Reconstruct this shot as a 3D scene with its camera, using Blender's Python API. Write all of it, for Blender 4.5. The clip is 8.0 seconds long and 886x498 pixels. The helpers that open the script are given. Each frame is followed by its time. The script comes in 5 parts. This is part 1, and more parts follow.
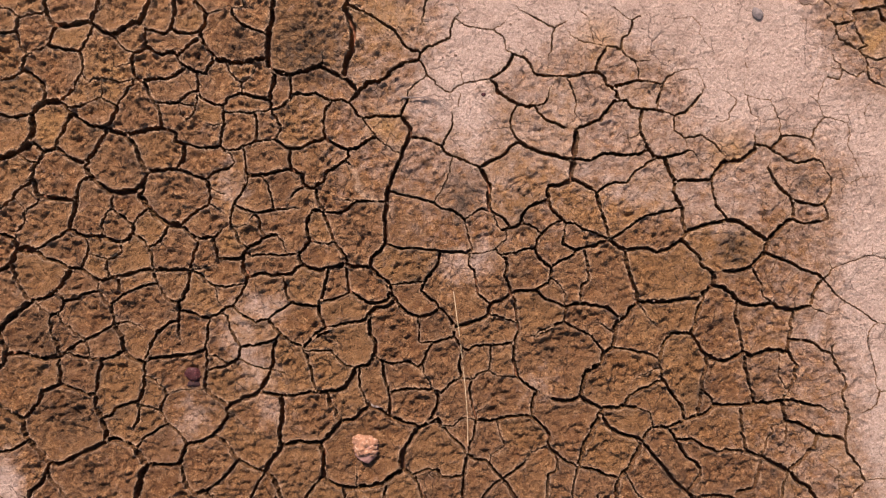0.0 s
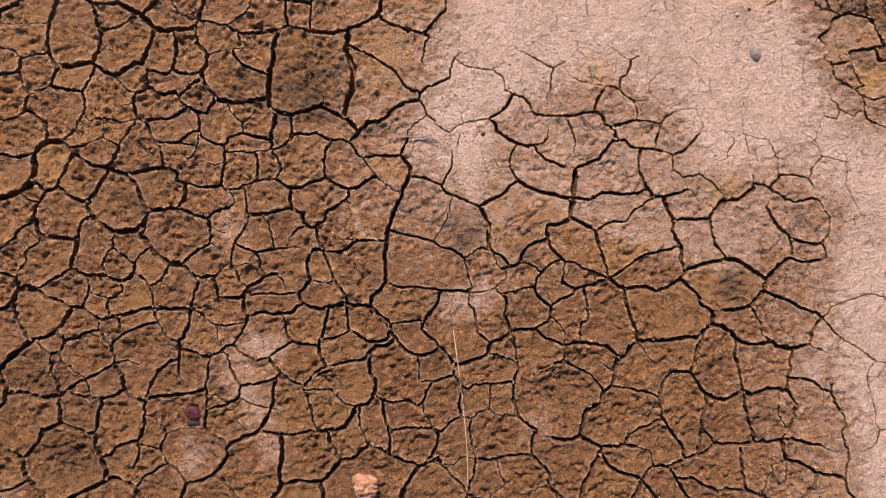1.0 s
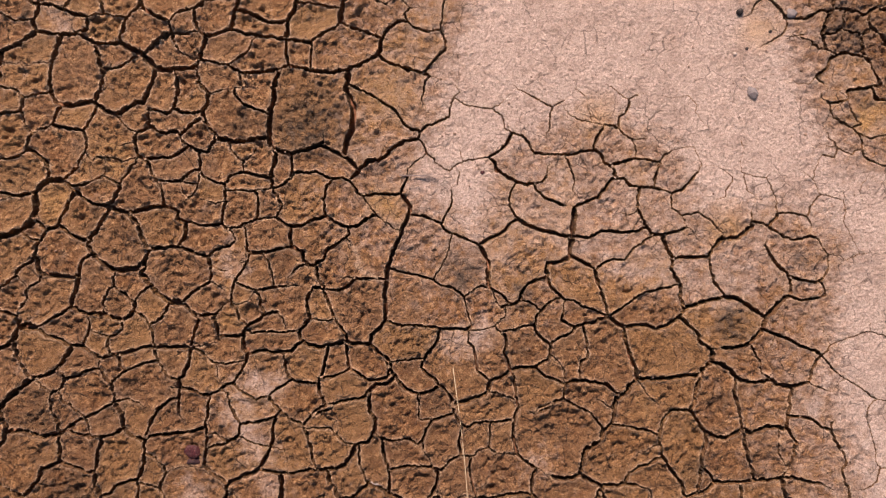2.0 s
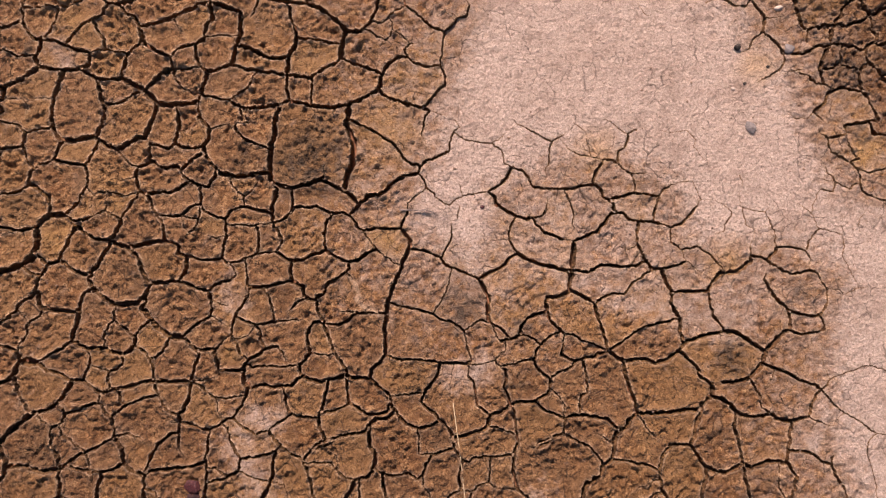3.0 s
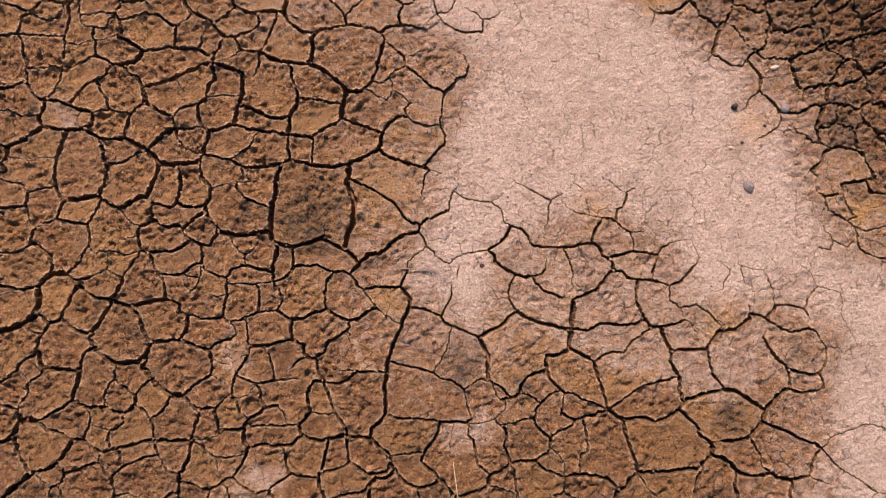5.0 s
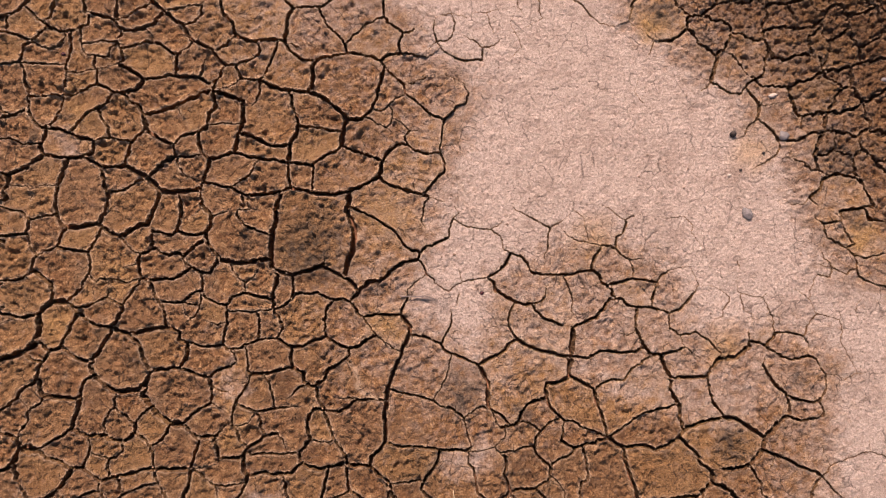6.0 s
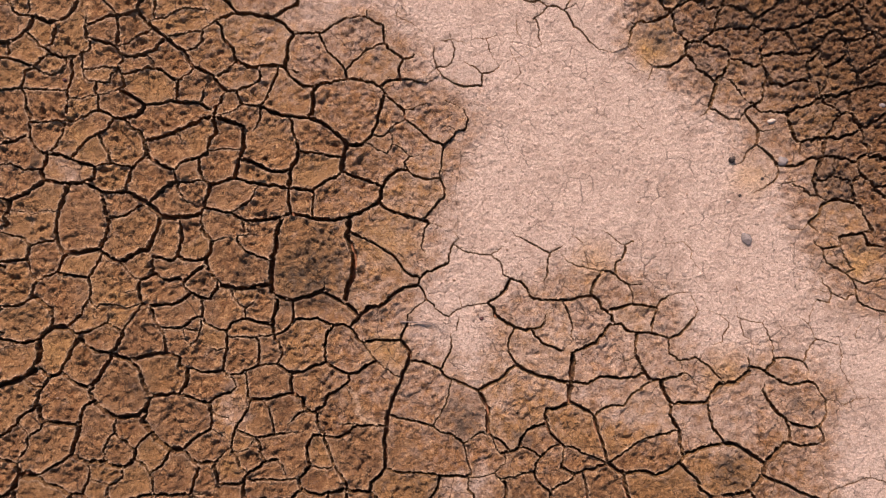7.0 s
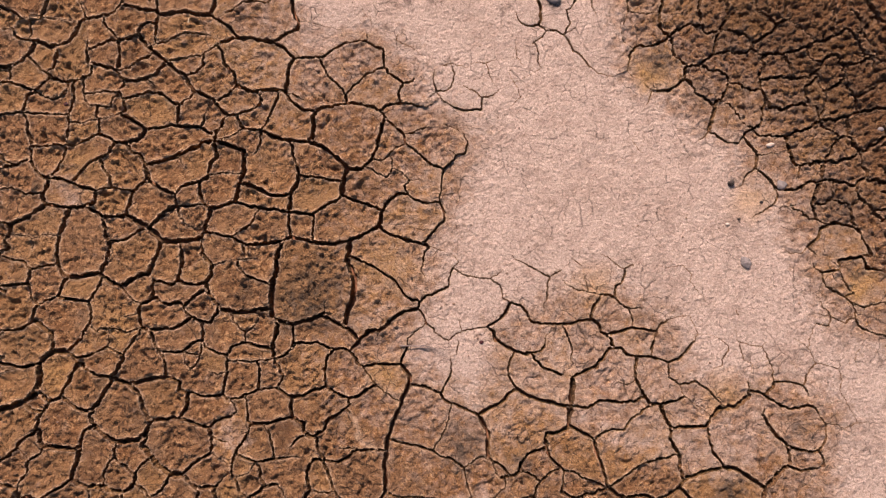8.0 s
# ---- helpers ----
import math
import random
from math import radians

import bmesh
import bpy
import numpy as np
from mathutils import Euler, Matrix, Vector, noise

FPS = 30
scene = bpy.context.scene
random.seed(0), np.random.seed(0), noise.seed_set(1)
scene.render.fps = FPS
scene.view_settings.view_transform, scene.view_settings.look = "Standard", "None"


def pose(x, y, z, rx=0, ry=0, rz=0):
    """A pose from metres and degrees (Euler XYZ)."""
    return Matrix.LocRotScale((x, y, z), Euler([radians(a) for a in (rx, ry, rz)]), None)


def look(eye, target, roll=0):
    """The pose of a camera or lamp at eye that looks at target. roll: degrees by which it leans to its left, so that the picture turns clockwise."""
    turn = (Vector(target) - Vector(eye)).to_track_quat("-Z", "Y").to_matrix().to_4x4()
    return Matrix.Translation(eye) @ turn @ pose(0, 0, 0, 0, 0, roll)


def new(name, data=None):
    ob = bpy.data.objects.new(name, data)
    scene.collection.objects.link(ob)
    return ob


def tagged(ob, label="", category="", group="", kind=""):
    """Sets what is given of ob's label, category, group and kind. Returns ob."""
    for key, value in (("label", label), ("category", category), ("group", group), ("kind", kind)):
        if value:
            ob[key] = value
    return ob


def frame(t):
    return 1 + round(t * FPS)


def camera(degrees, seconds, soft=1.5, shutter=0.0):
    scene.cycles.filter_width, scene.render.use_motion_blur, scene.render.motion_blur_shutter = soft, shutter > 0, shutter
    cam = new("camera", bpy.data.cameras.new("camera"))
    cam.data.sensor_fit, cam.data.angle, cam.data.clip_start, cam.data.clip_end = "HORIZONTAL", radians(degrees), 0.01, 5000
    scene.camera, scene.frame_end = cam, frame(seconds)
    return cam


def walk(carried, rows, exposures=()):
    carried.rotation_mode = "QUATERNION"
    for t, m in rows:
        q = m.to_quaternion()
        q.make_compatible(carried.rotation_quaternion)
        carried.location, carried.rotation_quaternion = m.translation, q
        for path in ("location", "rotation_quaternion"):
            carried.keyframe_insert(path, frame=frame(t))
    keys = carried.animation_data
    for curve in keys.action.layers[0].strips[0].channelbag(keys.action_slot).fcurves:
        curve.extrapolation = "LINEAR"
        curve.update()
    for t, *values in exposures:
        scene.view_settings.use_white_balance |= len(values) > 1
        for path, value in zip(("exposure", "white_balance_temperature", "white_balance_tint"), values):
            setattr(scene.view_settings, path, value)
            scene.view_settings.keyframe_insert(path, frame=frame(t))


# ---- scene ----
from mathutils.geometry import delaunay_2d_cdt
from mathutils.kdtree import KDTree

cam = camera(62.4, 8.0, soft=1.3)
METRES, EYE, TILT, LEAN, TURN = 0.31, 1.25, -90.0, 0.0, 0.0
ROWS = [
    (0.0, 0.0, 0.0, 0.0, 0.0, 0.0, -0.0),
    (0.5, 0.001, -0.0064, 0.0765, 0.01, 0.4, 0.01),
    (1.0, 0.0015, -0.0139, 0.1564, 0.01, 0.82, 0.03),
    (1.5, 0.0024, -0.0215, 0.2347, 0.01, 1.24, 0.04),
    (3.0, 0.0045, -0.0456, 0.4463, 0.02, 2.39, 0.09),
    (3.5, 0.005, -0.0537, 0.5104, 0.03, 2.73, 0.11),
    (4.0, 0.0056, -0.0612, 0.5683, 0.03, 3.06, 0.12),
    (4.5, 0.0064, -0.0687, 0.6252, 0.04, 3.35, 0.13),
    (6.0, 0.008, -0.093, 0.7911, 0.04, 4.28, 0.18),
    (6.5, 0.0089, -0.1011, 0.8436, 0.05, 4.55, 0.19),
    (7.0, 0.0091, -0.1093, 0.8953, 0.04, 4.82, 0.2),
    (7.5, 0.01, -0.1174, 0.9452, 0.05, 5.07, 0.21),
    (8.0, 0.0106, -0.1254, 0.9917, 0.05, 5.34, 0.22),
]
walk(cam, [(t, pose(0, 0, EYE, TILT, LEAN, TURN) @ pose(METRES * x, METRES * y, METRES * z, 90 + pitch, roll, yaw)) for t, x, y, z, yaw, pitch, roll in ROWS])

# ---- world, sun, exposure ----
scene.view_settings.exposure = 0.92
world = bpy.data.worlds.new("sky")
scene.world = world
world.use_nodes = True
wn = world.node_tree.nodes
sky = wn.new("ShaderNodeTexSky")
sky.sky_type, sky.sun_disc = "NISHITA", False
sky.sun_elevation, sky.sun_rotation = radians(44.8), radians(-15)
world.node_tree.links.new(sky.outputs[0], wn["Background"].inputs[0])
wn["Background"].inputs[1].default_value = 0.06
sun = new("sun", bpy.data.lights.new("sun", "SUN"))
sun.data.energy, sun.data.angle, sun.data.color = 5.0, radians(9), (1.0, 0.845, 0.745)
sun.matrix_world = look((-0.9, 3.3, 3.4), (0, 0, 0))


# ---- soil fields, in millimetres ----
def hashed(ix, iy, seed):
    h = (ix.astype(np.int64) * 374761393 + iy.astype(np.int64) * 668265263 + seed * 974634777) & 0x7FFFFFFF
    h = ((h ^ (h >> 13)) * 1274126177) & 0x7FFFFFFF
    return ((h ^ (h >> 16)) & 0xFFFF) / 65535.0


def rough(x, y, size, seed):
    """Gradient noise from about -1 to 1 with waves of that size."""
    x, y = np.asarray(x, float) / size, np.asarray(y, float) / size
    ix, iy = np.floor(x), np.floor(y)
    fx, fy = x - ix, y - iy
    u, v = fx * fx * fx * (fx * (fx * 6 - 15) + 10), fy * fy * fy * (fy * (fy * 6 - 15) + 10)
    out = []
    for dx, dy in ((0, 0), (1, 0), (0, 1), (1, 1)):
        a = hashed(ix + dx, iy + dy, seed) * 2 * np.pi
        out.append(np.cos(a) * (fx - dx) + np.sin(a) * (fy - dy))
    return 1.5 * ((out[0] * (1 - u) + out[1] * u) * (1 - v) + (out[2] * (1 - u) + out[3] * u) * v)


def grains(x, y, size, seed):
    """Rounded grains of about that size, packed side by side: 1 on their tops, 0 between them."""
    x, y = np.asarray(x, float) / size, np.asarray(y, float) / size
    ix, iy = np.floor(x), np.floor(y)
    near = np.full(np.shape(x), 9.0)
    for dx in (-1, 0, 1):
        for dy in (-1, 0, 1):
            px, py = ix + dx + hashed(ix + dx, iy + dy, seed), iy + dy + hashed(ix + dx, iy + dy, seed + 1)
            near = np.minimum(near, np.hypot(px - x, py - y))
    return np.sqrt(np.clip(1 - (near / 0.64) ** 2, 0, 1))


# The shores of the pale silt, round from the north.
WEST_BANK = [
    (-187, 1049), (-274, 897), (-252, 844), (-259, 796), (-216, 788), (-144, 816), (-92, 801), (-53, 739), (-39, 695), (10, 662),
    (58, 627), (38, 586), (21, 520), (14, 469), (-19, 429), (-23, 369), (-36, 324), (-59, 270), (-56, 221), (-2, 184),
    (66, 145), (111, 221), (95, 270), (147, 313), (267, 348), (326, 338), (399, 278), (416, 220), (469, 176), (538, 180),
    (588, 195), (646, 180), (682, 131),
]
# The rest of its shore, along the mud to the south and back along the clods.
EAST_BANK = [
    (680, 107), (672, 49), (664, -28), (667, -115), (682, -173), (699, -231), (706, -308), (713, -356), (740, -395), (749, -482),
    (933, -482), (933, 184), (779, 267), (682, 307), (656, 376), (639, 436), (616, 487), (591, 533), (560, 574), (526, 620),
    (477, 652), (427, 688), (393, 720), (337, 751), (341, 820), (326, 895), (293, 1047),
]
# Where the soil is crumbled into clods.
CLODS = [
    (369, 1325), (352, 895), (347, 793), (445, 758), (494, 688), (558, 642), (618, 629), (641, 574), (678, 546), (666, 479),
    (683, 469), (735, 463), (758, 418), (817, 406), (1316, 404), (1406, 1321),
]
# Thin veils of silt on the mud: from x, y to x, y, half width, strength.
SILT_PATCHES = [
    (-371, 93, -371, 117, 28, 0.6),
    (-366, -144, -323, -192, 35, 0.6),
    (-424, -279, -424, -289, 36, 0.55),
    (-318, -100, -294, -110, 26, 0.7),
    (73, -9, 15, -28, 26, 0.75),
    (-747, -414, -757, -395, 40, 0.9),
    (-661, 530, -661, 530, 30, 0.6),
    (160, -231, 170, -240, 18, 0.6),
    (624, -144, 662, -76, 40, 0.7),
    (614, 11, 643, -9, 35, 0.5),
    (-91, 262, -91, 262, 40, 0.35),
    (247, 320, 295, 310, 40, 0.5),
    (431, 107, 431, 136, 40, 0.4),
    (150, 250, 470, 130, 125, 0.52),
    (480, 130, 620, 110, 75, 0.48),
    (-340, -120, -290, -280, 40, 0.5),
]
# Dark crusts and ochre patches: x, y, radius, strength.
FILM = [
    (-231, 345, 72, 1),
    (-187, 368, 30, 0.6),
    (35, 93, 42, 0.9),
    (498, 1, 34, 0.9),
    (-42, -38, 40, 0.5),
    (-631, -279, 50, 0.6),
    (-351, 349, 40, 0.6),
    (141, 59, 30, 0.7),
    (619, 112, 26, 0.7),
    (-699, -144, 45, 0.5),
    (131, -38, 24, 0.5),
    (-14, -125, 34, 0.6),
    (469, -125, 26, 0.5),
    (431, -240, 26, 0.6),
    (392, -380, 26, 0.6),
    (-725, 540, 13, 1),
    (394, 768, 36, 0.8),
    (479, 703, 30, 0.5),
    (207, 878, 16, 1),
    (730, 389, 16, 0.9),
    (-525, 146, 30, 0.4),
    (-728, 262, 30, 0.4),
    (-284, 107, 30, 0.4),
    (580, -395, 25, 0.5),
    (-308, -76, 10, 0.9),
    (566, 829, 120, 0.35),
    (704, 723, 140, 0.35),
    (703, 506, 50, 0.7),
]
OCHRE = [
    (735, 353, 30, 1),
    (489, 173, 34, 0.6),
    (267, 363, 40, 0.5),
    (373, 740, 32, 1),
    (-569, 300, 50, 0.5),
    (-100, 209, 35, 0.7),
    (-91, 402, 60, 0.5),
    (552, 512, 40, 0.5),
    (-361, 15, 25, 0.6),
    (-670, 209, 30, 0.5),
    (344, -144, 40, 0.3),
    (-648, 583, 35, 0.5),
]


def strips(x, y, rows, soft):
    got = np.zeros(np.shape(x))
    for x0, y0, x1, y1, r, s in rows:
        dx, dy = x1 - x0, y1 - y0
        k = np.clip(((x - x0) * dx + (y - y0) * dy) / (dx * dx + dy * dy + 1e-6), 0, 1)
        d = np.hypot(x - x0 - k * dx, y - y0 - k * dy)
        got = np.maximum(got, s * np.clip((r - d) / soft + 0.5, 0, 1))
    return got


def spots(x, y, rows):
    got = np.zeros(np.shape(x))
    for x0, y0, r, s in rows:
        got = np.maximum(got, s * np.clip(1.25 - np.hypot(x - x0, y - y0) / r, 0, 1))
    return got


def shore(x, y, bank):
    """How far inside the shore a place lies; negative outside."""
    p = np.array(bank, float)
    q = np.roll(p, -1, 0)
    far, odd = np.full(np.shape(x), 1e9), np.zeros(np.shape(x), bool)
    for (ax, ay), (bx, by) in zip(p, q):
        dx, dy = bx - ax, by - ay
        k = np.clip(((x - ax) * dx + (y - ay) * dy) / (dx * dx + dy * dy), 0, 1)
        far = np.minimum(far, (x - ax - k * dx) ** 2 + (y - ay - k * dy) ** 2)
        if ay != by:
            odd ^= ((ay > y) != (by > y)) & (x < ax + (y - ay) * dx / dy)
    return np.where(odd, 1, -1) * np.sqrt(far)


def silt(x, y):
    x, y = np.asarray(x, float), np.asarray(y, float)
    wx, wy = x + 16 * rough(x, y, 60, 3) + 7 * rough(x, y, 19, 4), y + 16 * rough(x, y, 60, 5) + 7 * rough(x, y, 19, 6)
    d = shore(wx, wy, WEST_BANK + EAST_BANK)
    s = np.maximum(np.clip(0.5 + d / 170, 0, 1), 0.92 * strips(wx, wy, SILT_PATCHES, 80))
    return np.maximum(s * s * (3 - 2 * s), 0.42 * np.clip(1 + d / 250, 0, 1))


def film(x, y):
    wx, wy = x + 12 * rough(x, y, 30, 13), y + 12 * rough(x, y, 30, 14)
    return spots(wx, wy, FILM)


def ochre(x, y):
    wx, wy = x + 14 * rough(x, y, 40, 23), y + 14 * rough(x, y, 40, 24)
    return spots(wx, wy, OCHRE)


# ---- materials ----
class Nodes:
    def __init__(self, name):
        self.mat = bpy.data.materials.new(name)
        self.mat.use_nodes = True
        self.tree = self.mat.node_tree
        self.bsdf = self.tree.nodes["Principled BSDF"]
        self.place = self.add("ShaderNodeNewGeometry").outputs["Position"]

    def add(self, kind):
        return self.tree.nodes.new(kind)

    def link(self, value, socket):
        if isinstance(value, bpy.types.NodeSocket):
            self.tree.links.new(value, socket)
        else:
            socket.default_value = value

    def noise(self, scale, detail=4.0, rough_=0.6, warp=0.0):
        n = self.add("ShaderNodeTexNoise")
        self.link(self.place, n.inputs["Vector"])
        n.inputs["Scale"].default_value, n.inputs["Detail"].default_value = scale, detail
        n.inputs["Roughness"].default_value, n.inputs["Distortion"].default_value = rough_, warp
        return n.outputs["Fac"]

    def ramp(self, value, low, high, a=0.0, b=1.0):
        n = self.add("ShaderNodeMapRange")
        self.link(value, n.inputs["Value"])
        for i, v in zip((1, 2, 3, 4), (low, high, a, b)):
            n.inputs[i].default_value = v
        return n.outputs[0]

    def math(self, kind, a, b=0.0):
        n = self.add("ShaderNodeMath")
        n.operation = kind
        self.link(a, n.inputs[0])
        self.link(b, n.inputs[1])
        return n.outputs[0]

    def mix(self, fac, a, b, kind="MIX"):
        n = self.add("ShaderNodeMix")
        n.data_type, n.blend_type = "RGBA", kind
        self.link(fac, n.inputs[0])
        for v, s in ((a, n.inputs[6]), (b, n.inputs[7])):
            self.link(v if isinstance(v, bpy.types.NodeSocket) else (*v, 1.0), s)
        return n.outputs[2]

    def attribute(self, name):
        n = self.add("ShaderNodeAttribute")
        n.attribute_name = name
        return n.outputs["Fac"]

    def bump(self, height, strength, distance, before=None):
        n = self.add("ShaderNodeBump")
        self.link(height, n.inputs["Height"])
        self.link(strength, n.inputs["Strength"])
        n.inputs["Distance"].default_value = distance
        if before:
            self.link(before, n.inputs["Normal"])
        return n.outputs[0]

    def done(self, colour, roughness, normal=None):
        self.link(colour, self.bsdf.inputs["Base Color"])
        self.link(roughness, self.bsdf.inputs["Roughness"])
        self.bsdf.inputs["Specular IOR Level"].default_value = 0.25
        if normal:
            self.link(normal, self.bsdf.inputs["Normal"])
        return self.mat


def soil_material():
    m = Nodes("dry_mud")
    pale, dark, warm, tone, umber, rim = (m.attribute(a) for a in ("silt", "film", "ochre", "tone", "umber", "rim"))
    broad, mid, lumps = m.noise(14, 3), m.noise(70, 6, 0.68), m.noise(135, 5, 0.62, 0.3)
    grain, fine = m.noise(430, 4, 0.7), m.noise(1200, 2)
    # Silt lies thick in the hollows first and thins out unevenly.
    dust = m.noise(48, 7, 0.72)
    cover = m.math("ADD", pale, m.math("MULTIPLY", m.math("SUBTRACT", dust, 0.5), 1.7))
    cover = m.ramp(cover, 0.12, 0.8)
    brown = m.mix(m.ramp(mid, 0.34, 0.66), (0.175, 0.070, 0.027), (0.43, 0.205, 0.084))
    # Highlights on the mud's grains, painted in peach.
    brown = m.mix(m.ramp(m.math("ADD", mid, m.math("MULTIPLY", m.math("SUBTRACT", grain, 0.5), 0.6)), 0.53, 0.68, 0.0, 0.85), brown, (0.70, 0.41, 0.215))
    brown = m.mix(m.ramp(broad, 0.35, 0.7, 0.0, 0.5), brown, (0.42, 0.24, 0.13))
    brown = m.mix(m.ramp(tone, 0, 1, 0.0, 0.35), brown, (0.30, 0.165, 0.095))
    brown = m.mix(m.ramp(m.noise(21, 4), 0.54, 0.70, 0.0, 0.5), brown, (0.20, 0.122, 0.082))
    brown = m.mix(m.ramp(m.math("FRACT", m.math("MULTIPLY", tone, 7.3)), 0.45, 1.0, 0.0, 0.5), brown, (0.46, 0.25, 0.105))
    crust = m.mix(m.ramp(mid, 0.28, 0.72), (0.505, 0.360, 0.304), (0.70, 0.527, 0.462))
    crust = m.mix(m.ramp(broad, 0.50, 0.70, 0.0, 0.5), crust, (0.36, 0.238, 0.188))
    crust = m.mix(m.ramp(m.noise(9, 5, 0.65), 0.52, 0.72, 0.0, 0.45), crust, (0.42, 0.297, 0.252))
    crust = m.mix(m.ramp(m.noise(33, 5, 0.7), 0.54, 0.68, 0.0, 0.55), crust, (0.33, 0.215, 0.17))
    colour = m.mix(cover, brown, crust)
    # Light caught on the plate edges, painted as a pale line.
    colour = m.mix(m.math("MULTIPLY", rim, m.ramp(mid, 0.35, 0.6, 0.45, 0.95)), colour, (0.72, 0.49, 0.345))
    # Clods are darker brown, and mud darkens towards the south.
    colour = m.mix(m.math("MULTIPLY", umber, 0.62), colour, m.mix(1.0, colour, (0.42, 0.345, 0.275), "MULTIPLY"))
    colour = m.mix(m.math("MULTIPLY", warm, m.ramp(mid, 0.3, 0.6, 0.5, 0.95)), colour, (0.56, 0.31, 0.12))
    spotty = m.math("MULTIPLY", dark, m.ramp(m.noise(48, 5, 0.72), 0.34, 0.56))
    colour = m.mix(m.math("MULTIPLY", spotty, 0.88), colour, (0.052, 0.038, 0.030))
    specks = m.math("MULTIPLY", m.ramp(m.noise(190, 2, 0.5), 0.62, 0.72, 0.0, 0.55), m.ramp(pale, 0.2, 0.9, 1.0, 0.85))
    colour = m.mix(specks, colour, (0.085, 0.046, 0.028))
    # Light and dark of the fine grain, put into the colour.
    colour = m.mix(m.ramp(grain, 0.3, 0.72), m.mix(1.0, colour, (0.60, 0.54, 0.48), "MULTIPLY"), m.mix(1.0, colour, (1.32, 1.30, 1.28), "MULTIPLY"))
    colour = m.mix(m.ramp(fine, 0.62, 0.75, 0.0, 0.4), colour, (0.66, 0.50, 0.40))
    # Hairline cracks that start and stop, the shade in them painted dark.
    hair = m.add("ShaderNodeTexVoronoi")
    hair.feature = "DISTANCE_TO_EDGE"
    bent = m.add("ShaderNodeVectorMath")
    bent.operation = "MULTIPLY_ADD"
    wave = m.add("ShaderNodeTexNoise")
    m.link(m.place, wave.inputs["Vector"])
    wave.inputs["Scale"].default_value, wave.inputs["Detail"].default_value = 60, 4
    m.link(wave.outputs["Color"], bent.inputs[0])
    bent.inputs[1].default_value = (0.018, 0.018, 0.0)
    m.link(m.place, bent.inputs[2])
    flat = m.add("ShaderNodeVectorMath")
    flat.operation = "MULTIPLY"
    m.link(bent.outputs[0], flat.inputs[0])
    flat.inputs[1].default_value = (1, 1, 0)
    m.link(flat.outputs[0], hair.inputs["Vector"])
    hair.inputs["Scale"].default_value = 25
    thread = m.math("MULTIPLY", m.ramp(hair.outputs["Distance"], 0.0, 0.026, 1.0, 0.0), m.math("MULTIPLY", m.ramp(m.noise(15, 4), 0.50, 0.56), m.ramp(pale, 0.3, 0.9, 1.0, 0.7)))
    colour = m.mix(m.math("MULTIPLY", thread, 0.92), colour, (0.05, 0.026, 0.017))
    # The silt is smoother than the mud.
    strong = m.ramp(pale, 0.1, 0.9, 1.0, 0.65)
    b = m.bump(m.ramp(lumps, 0.3, 0.7), strong, 0.0062)
    b = m.bump(m.noise(260, 5, 0.7), strong, 0.0066, b)
    crumbs = m.add("ShaderNodeTexVoronoi")
    crumbs.feature = "SMOOTH_F1"
    m.link(bent.outputs[0], crumbs.inputs["Vector"])
    crumbs.inputs["Scale"].default_value = 210
    b = m.bump(m.ramp(crumbs.outputs["Distance"], 0.1, 0.7, 1.0, 0.0), strong, 0.003, b)
    # Clods are made of crumbs.
    lump = m.add("ShaderNodeTexVoronoi")
    m.link(bent.outputs[0], lump.inputs["Vector"])
    lump.inputs["Scale"].default_value = 115
    b = m.bump(m.ramp(lump.outputs["Distance"], 0.05, 0.75, 1.0, 0.0), m.ramp(umber, 0.6, 0.9, 0.0, 1.0), 0.006, b)
    b = m.bump(thread, 1.0, -0.003, b)
    b = m.bump(m.noise(520, 3, 0.7), strong, 0.0034, b)
    b = m.bump(fine, 0.6, 0.0005, b)
    return m.done(colour, 0.92, b)


def far_material():
    """Cracked mud too far off to be laid plate by plate."""
    m = Nodes("far_mud")
    cell = m.add("ShaderNodeTexVoronoi")
    cell.feature = "DISTANCE_TO_EDGE"
    m.link(m.place, cell.inputs["Vector"])
    cell.inputs["Scale"].default_value = 12.5
    gap = m.ramp(cell.outputs["Distance"], 0.03, 0.07, 1.0, 0.0)
    colour = m.mix(m.ramp(m.noise(70, 6, 0.68), 0.36, 0.64), (0.120, 0.045, 0.017), (0.33, 0.165, 0.075))
    colour = m.mix(m.ramp(m.noise(1.1, 4), 0.52, 0.7, 0.0, 0.7), colour, (0.56, 0.40, 0.32))
    # The shade inside the far cracks, painted as dark lines.
    colour = m.mix(gap, colour, (0.05, 0.026, 0.017))
    b = m.bump(gap, 1.0, -0.012)
    return m.done(colour, 0.92, m.bump(m.noise(150, 5, 0.65), 1.0, 0.005, b))


def bed_material():
    m = Nodes("crack_floor_soil")
    colour = m.mix(m.ramp(m.noise(60, 5), 0.3, 0.7), (0.22, 0.092, 0.050), (0.34, 0.155, 0.088))
    return m.done(colour, 0.95, m.bump(m.noise(160, 5), 0.8, 0.006))


def stone_material(name, low, high, scale=120, gloss=0.7, spot=None):
    m = Nodes(name)
    colour = m.mix(m.ramp(m.noise(scale, 5, 0.7), 0.32, 0.66), low, high)
    if spot:
        colour = m.mix(m.ramp(m.noise(scale * 2.3, 3, 0.6), 0.56, 0.66, 0.0, 0.8), colour, spot)
    b = m.bump(m.noise(scale * 2, 5, 0.7), 0.7, 0.003)
    return m.done(colour, gloss, m.bump(m.noise(scale * 7, 3), 0.5, 0.001, b))


